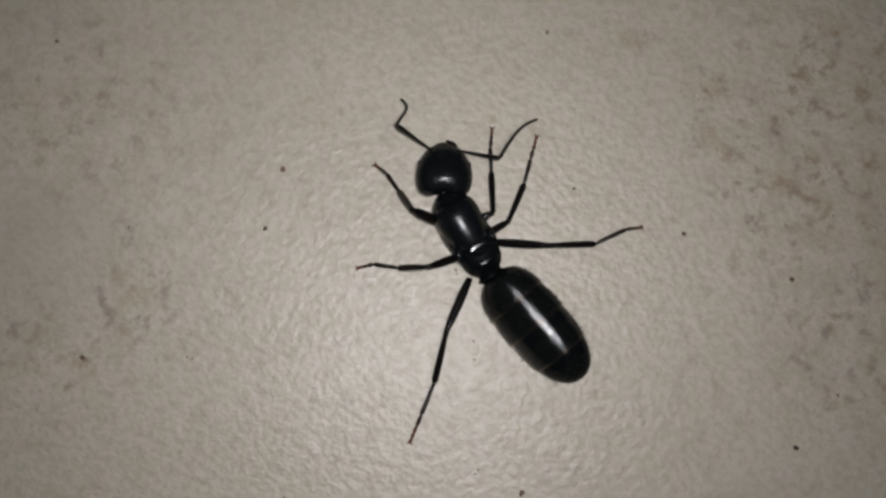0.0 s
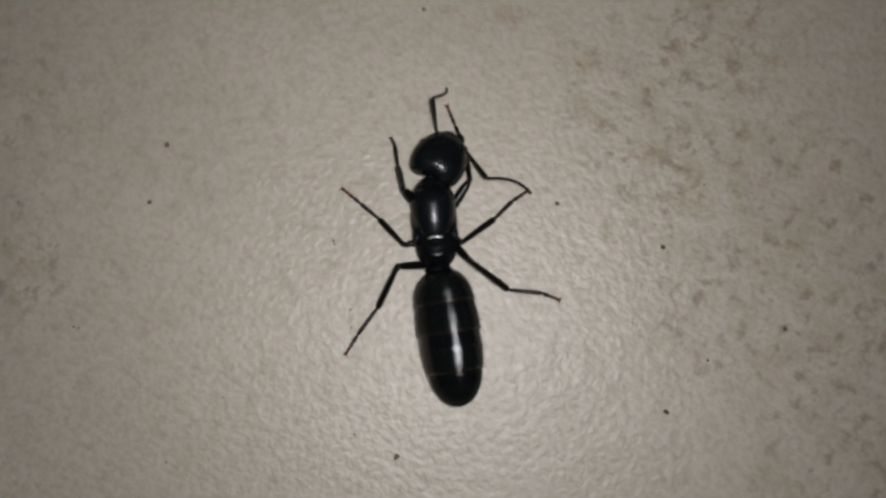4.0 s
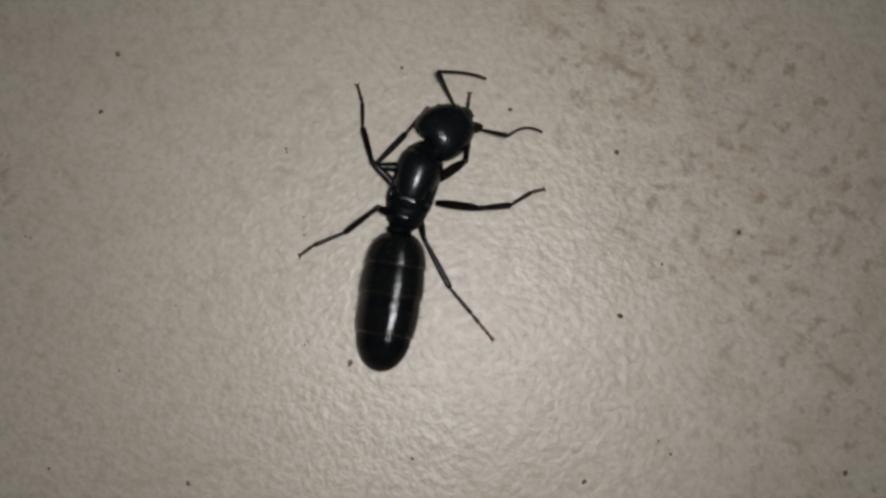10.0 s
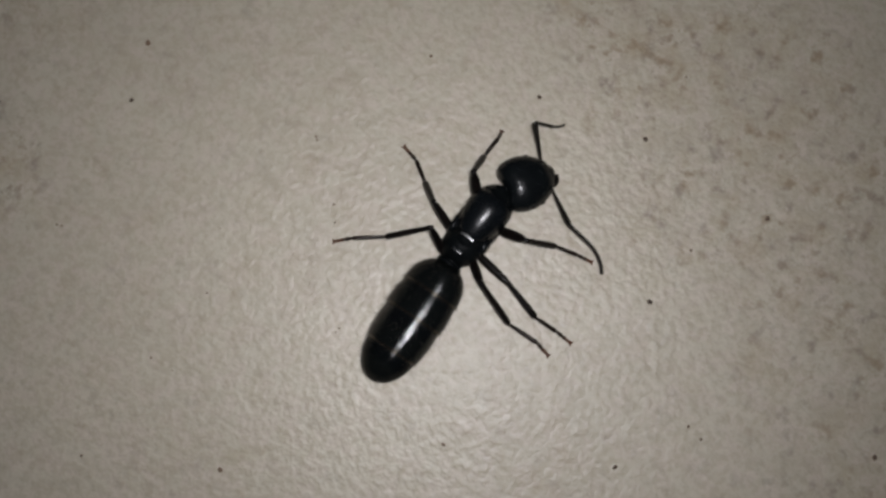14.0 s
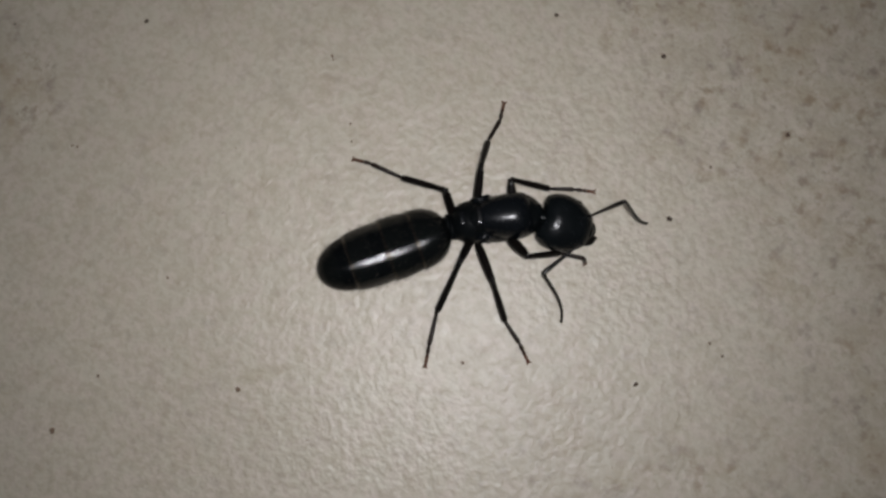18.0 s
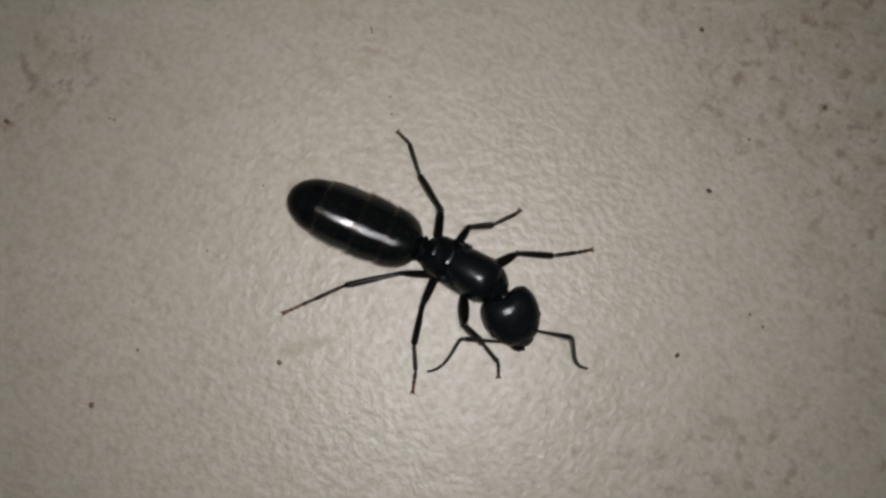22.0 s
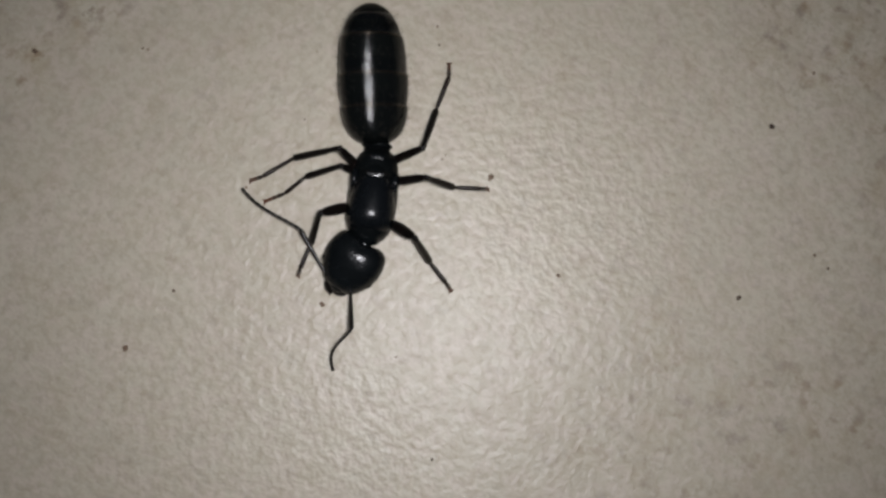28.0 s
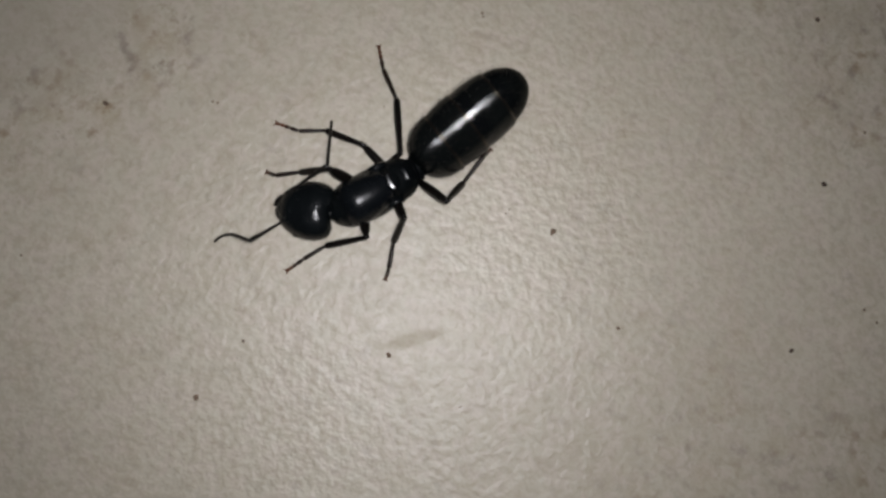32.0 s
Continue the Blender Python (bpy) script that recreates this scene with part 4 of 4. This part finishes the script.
     6.82, -11.21, 7.26, -12.95, 7.82, -15.7, 6.31, -8.53, 8.09, -7.88, 10.48, -6.6, 4.61, -7.52, 4.02, -4.67, 3.21, -1.57, 2.66, -12.99, 3.19, -14.55, 3.05, -16.96, 1.83, -11.1, 0.89, -12.94, 0.12, -15.47, 0.35, -10.8, -2.14, -12.25, -4.36, -14.62,
     8.51, -16.58, 9.55, -19.22, 2.51, -14.77, 1, -17.27),
    (24, 3.88, -10.93, -60.6, -34.1, 11.4,
     6.38, -10.75, 6.55, -12.99, 7.17, -15.7, 6.06, -8.45, 7.86, -7.68, 10.42, -6.58, 4.39, -7.52, 3.87, -4.69, 3.19, -1.61, 2.35, -13.52, 2.84, -14.96, 3.09, -17.02, 1.34, -11.35, 0.22, -13.52, -0.38, -16.03, -0.07, -10.45, -2.33, -12.08, -4.36, -14.54,
     7.28, -17.25, 7.56, -20.07, 1.76, -14.41, -1.44, -15.73),
    (24.5, 3.59, -10.95, -61.4, -33.2, 11.2,
     5.91, -10.4, 6.05, -12.81, 6.94, -15.19, 5.98, -8.44, 7.73, -7.74, 10.33, -6.58, 4.22, -7.71, 3.84, -4.93, 3.17, -1.58, 2.04, -13.33, 2.64, -14.86, 3.05, -17.09, 1, -11.45, 0.31, -13.58, 0, -16.43, 0.06, -10.22, -2.24, -11.82, -4.33, -14.47,
     6.66, -17.5, 6.66, -20.14, 1.5, -14.56, -0.19, -16.76),
    (26.5, 2.14, -10.79, -75, -30.7, 7.1,
     5.27, -11.63, 4.29, -13.19, 3.87, -14.43, 5.56, -8.28, 7.6, -7.57, 10.09, -6.63, 3.55, -7.57, 3.48, -4.75, 3.28, -1.56, 0.45, -12.8, 1.07, -13.55, 1.32, -15.05, -0.36, -11.24, -0.39, -13.05, 0.21, -15.61, -1.51, -8.9, -4.47, -8.46, -7.93, -8.52,
     3.44, -17.96, 2.93, -20.02, -1.15, -14.92, -1, -18.19),
    (27, 1.53, -10.47, -84.1, -23.7, 10.7,
     3.52, -12.2, 3.58, -13.17, 3.5, -14.58, 5.41, -8.1, 7.5, -7.44, 10.21, -6.71, 3.12, -7.25, 3.39, -4.44, 3.31, -1.55, -0.37, -11.11, -0.69, -12.89, -1.68, -15.25, -0.76, -9.79, -2.19, -11.53, -3.26, -14.16, -1.64, -8.28, -4.68, -8.03, -7.95, -8.43,
     2.42, -17.62, 1.85, -19.39, -2.22, -13.77, -4.49, -16.27),
    (27.5, 0.54, -10.14, -91.7, -26.4, 10.3,
     2.68, -11.69, 2.89, -12.85, 3.61, -14.73, 4.79, -8.33, 6.68, -7.57, 9.54, -7.02, 2.68, -7.39, 3.23, -4.61, 3.39, -1.5, -1.48, -10.57, -2.84, -12.17, -4.97, -13.72, -1.41, -8.6, -3.56, -9.66, -5.78, -11.42, -2, -7.88, -4.84, -7.74, -7.94, -8.41,
     0.26, -17.34, -0.34, -19.36, -3.32, -12.44, -6.94, -11.31),
    (28, -0.99, -9.7, -96.8, -26.7, 8.6,
     1.46, -12.12, 2.22, -13.2, 3.42, -14.74, 2.05, -8.82, 3.56, -9.05, 5.55, -8.95, 1.9, -7.23, 2.62, -4.7, 3.4, -1.65, -3.6, -10.73, -4.35, -12.21, -5.22, -13.83, -2.59, -8.02, -4.65, -8.36, -7.14, -9.61, -2.59, -7.21, -5.29, -7.37, -7.95, -8.41,
     -1.87, -16.91, -3.04, -19.1, -4.89, -11.29, -7.98, -9.19),
    (28.5, -1.24, -9.68, -99.8, -26.5, 11.1,
     1.24, -12.29, 1.99, -13.36, 3.47, -14.72, 0.56, -8.42, 1.64, -9.42, 3.5, -10.94, 1.59, -7.16, 2.52, -4.61, 3.39, -1.61, -3.95, -10.71, -4.46, -12.19, -5.19, -14.13, 4.19, -5.64, -5.61, -8.98, -8.11, -10.47, -2.29, -7.3, -4.89, -6.29, -8.17, -5.99,
     -2.49, -16.76, -3.58, -18.75, -5.09, -11.46, -7.89, -9.11),
    (29, -1.81, -9.54, -100.8, -30.2, 4.9,
     0.56, -12.5, 1.54, -13.57, 3.38, -14.75, 0.52, -8.62, 1.79, -10.22, 3.72, -12.32, 1.08, -7.04, 2.12, -4.54, 3.35, -1.65, -4.39, -10.69, -4.72, -11.68, -5.05, -14.24, -3.59, -7.83, -5.36, -9.42, -6.52, -11.72, 0.88, -12.26, -5.87, -2.69, -8.82, -0.04,
     -3.67, -16.54, -4.71, -18.39, -4.99, -11.21, -6.72, -11.41),
    (29.5, -1.92, -9.63, -103.5, -33.1, 1.8,
     -0.32, -12.19, -1.55, -14.08, -2.18, -16.28, 0.41, -8.98, 1.06, -10.67, 2.2, -13.06, 1.55, -7.6, 2.53, -4.89, 3.34, -1.67, -4.23, -10.22, -5.11, -11.96, -5.15, -14.19, -1.74, -7.59, -5.57, -8.73, -7.87, -10.3, -4.26, -5.26, -6.2, -2.77, -8.84, -0.52,
     -4.45, -16.45, -6.67, -17.79, -5.54, -10.94, -7.8, -12.37),
    (30, -2.97, -8.81, -121.3, -35.4, 9,
     -2.39, -12.33, -3.34, -13.54, -3.98, -15.56, -0.48, -8.76, -0.8, -10.57, -0.53, -13.24, 0.9, -7.49, 2.1, -4.88, 3.31, -1.73, -4.31, -7.69, -6.39, -8.85, -8.91, -9.98, -3.88, -6.55, -6.41, -6.91, -9.11, -7.98, -4.3, -4.26, -6.28, -2.2, -8.89, -0.58,
     -6.88, -14.78, -9.36, -15.49, -7.33, -8.79, -10.72, -7.69),
    (30.5, -3.97, -7.84, -130.8, -32.6, 6.8,
     -3.58, -11.32, -4.13, -13.08, -4, -15.47, -1.78, -8.47, -2.06, -10.4, -2.23, -12.82, -0.1, -7.18, 1.51, -4.69, 3.26, -1.72, -5.34, -6.4, -7.85, -6.53, -10.64, -6.26, -4.55, -5.46, -7.09, -5.21, -9.9, -5.43, -4.4, -4.02, -6.3, -2.05, -8.91, -0.53,
     -8.88, -13, -10.9, -13.46, -8.21, -7.39, -9.41, -3.5),
    (31, -4.47, -7.03, -139.7, -34.4, 9.9,
     -4.2, -10.99, -4.25, -13.13, -3.96, -15.55, -2.4, -7.85, -3.19, -9.4, -3.82, -11.32, -0.48, -6.9, 1.4, -4.72, 3.34, -1.67, -6.67, -5.62, -8.62, -5.22, -11.24, -4.3, -5.02, -4.36, -7.59, -4.12, -10.57, -4.18, -4.37, -3.68, -6.36, -1.86, -8.92, -0.6,
     -10.13, -11.53, -12.45, -11.99, -8.22, -6.03, -10.29, -3.16),
    (31.5, -4.88, -6.69, -144, -37.2, 9,
     -4.83, -10.35, -5.15, -12.05, -4.94, -14.49, -2.77, -7.69, -3.39, -9.09, -4.14, -11.07, -0.62, -6.55, 0.97, -4.7, 3.11, -1.83, -7.31, -5.33, -9.29, -5.56, -11, -4.76, -4.87, -3.98, -7.41, -3.74, -10.19, -3.92, -4.14, -3.53, -6.02, -1.5, -8.92, -0.54,
     -10.97, -10.35, -13.75, -10.51, -7.86, -5.44, -10.03, -4.33),
    (32, -4.85, -6.24, -150.5, -36.6, 9.8,
     -5.09, -8.85, -7.47, -9.21, -9.78, -10.61, -2.99, -7.89, -3.58, -9.02, -4.07, -11.09, -0.65, -6.99, 0.37, -5.65, 2.07, -3.42, -7.1, -5.19, -8.89, -5.05, -11, -4.85, -5.34, -3.43, -7.57, -2.44, -10.51, -1.94, -3.2, -4.05, -3.44, -0.79, -4.53, 2.7,
     -11.27, -9.24, -13.62, -9.05, -7.23, -4.93, -7.17, -2.05),
]


# for each leg: seconds and the millimetres by which its root swings forwards on the body
ROOTS = {
    ("middle", "left"): [(0, -0.4), (1, -0.85), (2, -0.85), (8, 0.35), (12, -0.1), (13, -0.7), (14, -0.68), (17, -0.62), (18, -0.6), (19, -0.62), (20, -0.57), (27, -0.72), (28, -0.4)],
    ("hind", "left"): [(0, -0.22), (1, -0.78), (2, -0.85), (3, -0.85), (6, -0.35), (7, -0.38), (8, -0.4), (9, -0.38), (10, -0.17), (11, -0.17), (12, -0.22), (13, -0.7), (14, -0.7), (17, -0.7), (18, -0.7), (19, -0.42), (20, -0.42), (27, -0.22), (28, -0.32), (29, -0.2), (30, -0.8), (31, -0.8), (32, -0.85)],
    ("front", "right"): [(13, -0.62), (14, -0.55)],
    ("middle", "right"): [(10, -0.05), (12, -0.32), (13, -0.75)],
    ("hind", "right"): [(6, 0.85), (7, 0.85), (8, 0.85), (9, 0.85), (11, -0.1), (17, 0.28), (18, 0.2), (19, 0.33), (24, 0.85), (27, 0.8), (29, -0.15), (30, 0.75), (31, 0.85)],
}
# for each leg: seconds and the millimetres by which its foot bows to the left
ARCHES = {
    ("front", "left"): [(17, -0.13), (18, 0), (20, 0), (21, -0.07), (22, -0.07), (23, -0.2), (27, 0), (28, 0), (30, 0)],
    ("middle", "left"): [(21, -0.2), (22, -0.16), (29, -0.16), (30, -0.23), (31, 0.1)],
    ("hind", "left"): [(19, 0), (20, -0.26), (21, -0.13), (22, -0.26), (23, -0.07), (24, -0.2), (27, -0.33), (28, -0.26), (29, -0.26), (30, -0.16), (31, -0.1), (32, 0)],
    ("front", "right"): [(13, 0.1), (14, 0), (17, 0.13), (18, 0.13), (21, 0), (22, 0.33), (23, 0), (24, 0), (27, 0.2), (30, 0), (32, 0.3)],
    ("middle", "right"): [(6, 0.1), (7, 0.2), (9, -0.07), (10, 0.1), (11, -0.13), (12, 0), (19, 0.1), (20, 0.26), (21, 0), (22, 0.16), (23, 0.13), (24, 0.2), (27, 0.26), (28, 0.26), (30, 0.1), (31, 0.26), (32, 0.3)],
    ("hind", "right"): [(0, 0.16), (1, 0.16), (2, 0.16), (3, 0), (6, 0.36), (7, 0.39), (8, 0.43), (9, 0.39), (10, -0.13), (11, 0.07), (12, 0.1), (13, 0.2), (14, 0.13), (17, 0.33), (18, 0), (20, 0.23), (21, 0.2), (22, 0.1), (23, 0.2), (24, 0.26), (27, 0.33), (28, 0.39), (29, 0.07), (30, 0.3), (31, 0.33), (32, 0.2)],
}


def at_time(table, t):
    return float(np.interp(t, [q[0] for q in table], [q[1] for q in table]))


def stand(hip, knee, ankle, foot, lift, lengths, arch):
    """The joints of one leg in space from their places on the plan: the foot on the floor, each piece at its full length.
    The thigh runs on into the body where the plan leaves it less room."""
    thigh, shin, sole = lengths
    end = Vector((*foot, 0.08 + lift))
    z = 0.08 + lift + min(max(math.sqrt(max((0.97 * sole) ** 2 - (ankle - foot).length_squared, 0.0)), 0.35), 1.5)
    low = Vector((*ankle, z))
    if (low - end).length > sole:
        low = end + (low - end).normalized() * sole
    z = min(low.z + math.sqrt(max(shin ** 2 - (knee - low.xy).length_squared, 0.01)), 4.4)
    mid = low + (Vector((*knee, z)) - low).normalized() * shin
    # the foot bends once, sideways by the arch and upwards by what is left of its length
    chord = end - low
    spare = math.sqrt(max((sole / 2) ** 2 - (chord.length / 2) ** 2, 0.0))
    side = Vector((-chord.y, chord.x, 0)).normalized() * max(-spare, min(spare, arch))
    rest = math.sqrt(max(spare ** 2 - side.length_squared, 0.0))
    up = chord.cross(Vector((-chord.y, chord.x, 0))).normalized()
    ball = (low + end) / 2 + side + (up if up.z > 0 else -up) * rest
    return [mid + (hip - mid).normalized() * thigh, mid, low, ball, end]


def moment(t):
    """The two rows round t, the share between them, and the smooth body values."""
    times = [s[0] for s in STEPS]
    i = max(k for k in range(len(times) - 1) if times[k] <= t + 1e-6)
    a, b = STEPS[i], STEPS[i + 1]
    u = (t - a[0]) / (b[0] - a[0])
    before, after = STEPS[max(i - 1, 0)], STEPS[min(i + 2, len(STEPS) - 1)]
    values = []
    for k in range(1, 6):
        gap = b[0] - a[0]
        va = (b[k] - before[k]) / max(b[0] - before[0], 0.01) * gap
        vb = (after[k] - a[k]) / max(after[0] - a[0], 0.01) * gap
        h = u * u * (3 - 2 * u)
        values.append(a[k] * (1 - h) + b[k] * h + va * u * (1 - u) ** 2 - vb * u * u * (1 - u))
    return a, b, u, values


NODS = [(0, 1), (3.5, 1), (5.5, 5), (7, 8), (11, 6), (13, 1), (16.5, 2), (19, 4), (21, 1), (26.5, 0), (32, 1)]


def nod(t):
    """Degrees by which the head is lifted."""
    return float(np.interp(t, [q[0] for q in NODS], [q[1] for q in NODS]))


# for each feeler: seconds, then the millimetres by which its tip piece bows to the left and hooks near its end
LEFT_BENDS = [(0, 0, -0.4), (0.5, 0, -0.45), (1, 0, -0.4), (2, -0.05, -0.35), (3, 0, -0.35), (3.5, 0, -0.3), (5.5, 0, 0), (7, 0.05, 0), (8, 0.1, 0.05),
            (8.5, 0.2, 0.12), (9, 0.2, 0.15), (9.5, 0.2, 0.12), (10, 0.1, 0.05), (11, 0, 0), (12, 0.1, 0), (12.5, 0.1, 0.03), (13, 0, -0.05), (13.5, 0, -0.2),
            (14, 0, -0.15), (14.5, 0, 0), (16.5, 0, -0.15), (17.5, 0, -0.12), (18, 0, -0.2), (18.5, 0, -0.3), (19, 0, -0.4), (20, 0, -0.3), (21, 0, -0.35),
            (22, -0.05, -0.35), (22.5, -0.1, -0.35), (23, -0.15, -0.45), (23.5, -0.1, -0.3), (24, -0.15, -0.2), (24.5, -0.2, -0.15), (27, -0.25, -0.1),
            (28, -0.15, -0.3), (29, -0.15, -0.25), (30, -0.15, -0.2), (31, -0.1, -0.2), (32, -0.2, -0.2)]
RIGHT_BENDS = [(0, 0.15, 0.18), (0.5, 0.15, 0.25), (1, 0.15, 0.3), (2.5, 0.15, 0.3), (3, 0, 0), (3.5, 0.3, 0.1), (5.5, 0.15, 0.25), (7.5, 0.2, 0.25), (8, 0.25, 0.1),
            (8.5, 0.2, 0.2), (9, 0.4, 0.15), (9.5, 0.3, 0.1), (10.5, 0.25, 0.1), (11, 0, 0), (11.5, 0, 0), (12, 0.2, 0.2), (13, 0.15, 0.3), (14.5, 0.15, 0.25),
            (16.5, 0.2, 0.2), (17.5, 0.1, 0.2), (19, 0.2, 0.2), (19.5, 0.1, 0.1), (20, 0.1, 0.25), (22.5, 0.1, 0.25), (23, 0.2, 0.35), (24, 0.1, 0.4),
            (24.5, 0.1, 0.3), (26.5, 0, 0.1), (27.5, 0.05, 0.15), (28.5, 0.05, 0.2), (29, 0, 0), (29.5, 0.1, 0.2), (30, 0.2, 0.2), (30.5, 0.1, 0.1),
            (31.5, 0.1, 0.1), (32, 0, 0)]


def bow(t, side):
    """Bow and hook of one feeler's tip piece at that time."""
    table = (LEFT_BENDS, RIGHT_BENDS)[side]
    return [float(np.interp(t, [q[0] for q in table], [q[k] for q in table])) for k in (1, 2)]


JAW = [(0, 4), (5.5, 15), (8.5, 62), (11.5, 62), (13, 4), (32, 4)]


def open_jaw(t):
    """Degrees by which the right jaw is spread."""
    return float(np.interp(t, [q[0] for q in JAW], [q[1] for q in JAW]))


SLIDES = [(0, 0.05), (2, -0.15), (3, -0.25), (6, -0.35), (9, -0.4), (13, -0.3), (17, -0.15), (19, -0.02), (21, -0.28), (23, -0.28), (24.5, 0), (27, 0.2), (29, 0.05), (32, 0)]


def draw_in(t):
    """Millimetres by which the end plates slide under those before them."""
    return float(np.interp(t, [q[0] for q in SLIDES], [q[1] for q in SLIDES]))


ROLLS = [(0, 0.0), (13, 0.0), (17, -4.0), (19, -7.5), (21, -5.5), (23, -5.0), (24, -4.0), (27, -2.0), (30, -4.0), (32, -3.0)]


def roll_over(t):
    """Degrees by which the middle body leans over; below zero to the left."""
    return float(np.interp(t, [q[0] for q in ROLLS], [q[1] for q in ROLLS]))


RISES = [(0, 0.0), (13, 0.5), (21, 2.5), (24, 3.6), (28, 6.0), (32, 5.0)]


def rise(t):
    """Degrees by which the tip of the gaster is lifted."""
    return float(np.interp(t, [q[0] for q in RISES], [q[1] for q in RISES]))


def to_ant(x, y, body):
    cx, cy, turn = body[:3]
    c, s = math.cos(radians(turn)), math.sin(radians(turn))
    dx, dy = x - cx, y - cy
    return c * dx + s * dy, -s * dx + c * dy


def motions():
    eyes = eye_rows()
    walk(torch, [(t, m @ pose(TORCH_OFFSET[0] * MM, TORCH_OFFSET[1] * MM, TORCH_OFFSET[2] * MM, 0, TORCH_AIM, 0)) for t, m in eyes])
    rows = {ob: [] for ob in [ant, thorax, head, gaster] + end_plates + jaws + [o for l in limbs.values() for o in l] + [o for scape, beads in feelers for o in [scape] + beads]}
    order = [(row, side) for side in ("left", "right") for row in LEGS]
    for k in range(321):
        t = k / 10
        a, b, u, body = moment(t)
        rows[ant].append((t, pose(body[0] * MM, body[1] * MM, 0, 0, 0, body[2])))
        rows[thorax].append((t, pose(0, 0, 0, roll_over(t))))
        lift_head = pose(0, 0, 2.25 * MM, 0, -nod(t), 0) @ pose(0, 0, -2.25 * MM)
        rows[head].append((t, pose(NECK * MM, 0, 0, 0, 0, body[3]) @ lift_head))
        for jaw, s in zip(jaws, (1, -1)):
            gape = s * (-22 if s > 0 else open_jaw(t))
            rows[jaw].append((t, pose(2.5 * MM, s * 0.45 * MM, 1.4 * MM, 0, 0, gape) @ pose(-2.5 * MM, -s * 0.45 * MM, -1.4 * MM)))
        rows[gaster].append((t, pose(WAIST * MM, 0, 2.2 * MM, 0, 0, body[4]) @ pose(0, 0, 0, 0, rise(t), 0) @ pose(0, 0, -2.2 * MM)))
        for plate, share in zip(end_plates, (0.45, 1.0)):
            rows[plate].append((t, pose(share * draw_in(t) * MM, 0, 0)))
        for n, (row, side) in enumerate(order):
            hx, hy, hz, lf, lt, ls = LEGS[row]
            hip = Vector((hx + at_time(ROOTS.get((row, side), [(0, 0)]), t), hy if side == "left" else -hy, hz))
            o = 6 + 6 * n
            step = math.hypot(b[o + 4] - a[o + 4], b[o + 5] - a[o + 5])
            share, lift = u, 0.0
            if step > 0.7:
                start = 0.12 if (n % 3 + n // 3) % 2 == 0 else 0.52
                v = min(max((u - start) / 0.36, 0.0), 1.0)
                share = v * v * (3 - 2 * v)
                lift = math.sin(math.pi * share) * min(0.25 * step, 0.9)
            foot = [a[o + i] * (1 - share) + b[o + i] * share for i in (4, 5)]
            joints = []
            for i in (0, 2):
                p, q = to_ant(a[o + i], a[o + i + 1], a[1:4]), to_ant(b[o + i], b[o + i + 1], b[1:4])
                joints.append(Vector((p[0] * (1 - share) + q[0] * share, p[1] * (1 - share) + q[1] * share)))
            knee, ankle = joints
            chain = stand(hip, knee, ankle, Vector(to_ant(*foot, body)), lift, (lf, lt, ls), at_time(ARCHES.get((row, side), [(0, 0)]), t))
            for ob, p, q in zip(limbs[row, side], chain, chain[1:]):
                rows[ob].append((t, aim(p, q - p)))
        for n, (scape, beads) in enumerate(feelers):
            o = 42 + 4 * n
            s = 1 if n == 0 else -1
            base = lift_head @ Vector((2.6 * MM, s * 0.8 * MM, 2.45 * MM)) / MM
            ends = []
            smooth = u * u * (3 - 2 * u)
            for i in (0, 2):
                spots = []
                for r in (a, b):
                    p = to_ant(r[o + i], r[o + i + 1], r[1:4])
                    c, d = math.cos(radians(r[4])), math.sin(radians(r[4]))
                    px, py = p[0] - NECK, p[1]
                    spots.append(Vector((c * px + d * py, -d * px + c * py)))
                ends.append(spots[0].lerp(spots[1], smooth))
            way = ends[0] - base.xy
            up = math.sqrt(max(SCAPE ** 2 - way.length_squared, 0.05))
            first = Vector((*way, min(up, 2.2))).normalized() * SCAPE
            elbow = base + first
            way = ends[1] - elbow.xy
            down = min(math.sqrt(max(WHIP ** 2 - way.length_squared, 0.05)), elbow.z - 0.3)
            rows[scape].append((t, lift_head.inverted() @ aim(base, first)))
            bend, hook = bow(t, n)
            side = Vector((-way.y, way.x)).normalized()
            spots = [Vector((*(elbow.xy + way * v + side * (bend * 4 * v * (1 - v) + hook * 6.75 * v * v * (1 - v))), elbow.z - down * v)) for v in np.linspace(0, 1, 45)]
            run = np.concatenate([[0.0], np.cumsum([(q - p).length for p, q in zip(spots, spots[1:])])])
            nodes = [Vector([float(np.interp(run[-1] * k / BEADS, run, [p[c] for p in spots])) for c in range(3)]) for k in range(BEADS + 1)]
            for bead, p, q in zip(beads, nodes, nodes[1:]):
                rows[bead].append((t, lift_head.inverted() @ aim(p, q - p)))
    for ob, keyed in rows.items():
        walk(ob, keyed)


motions()
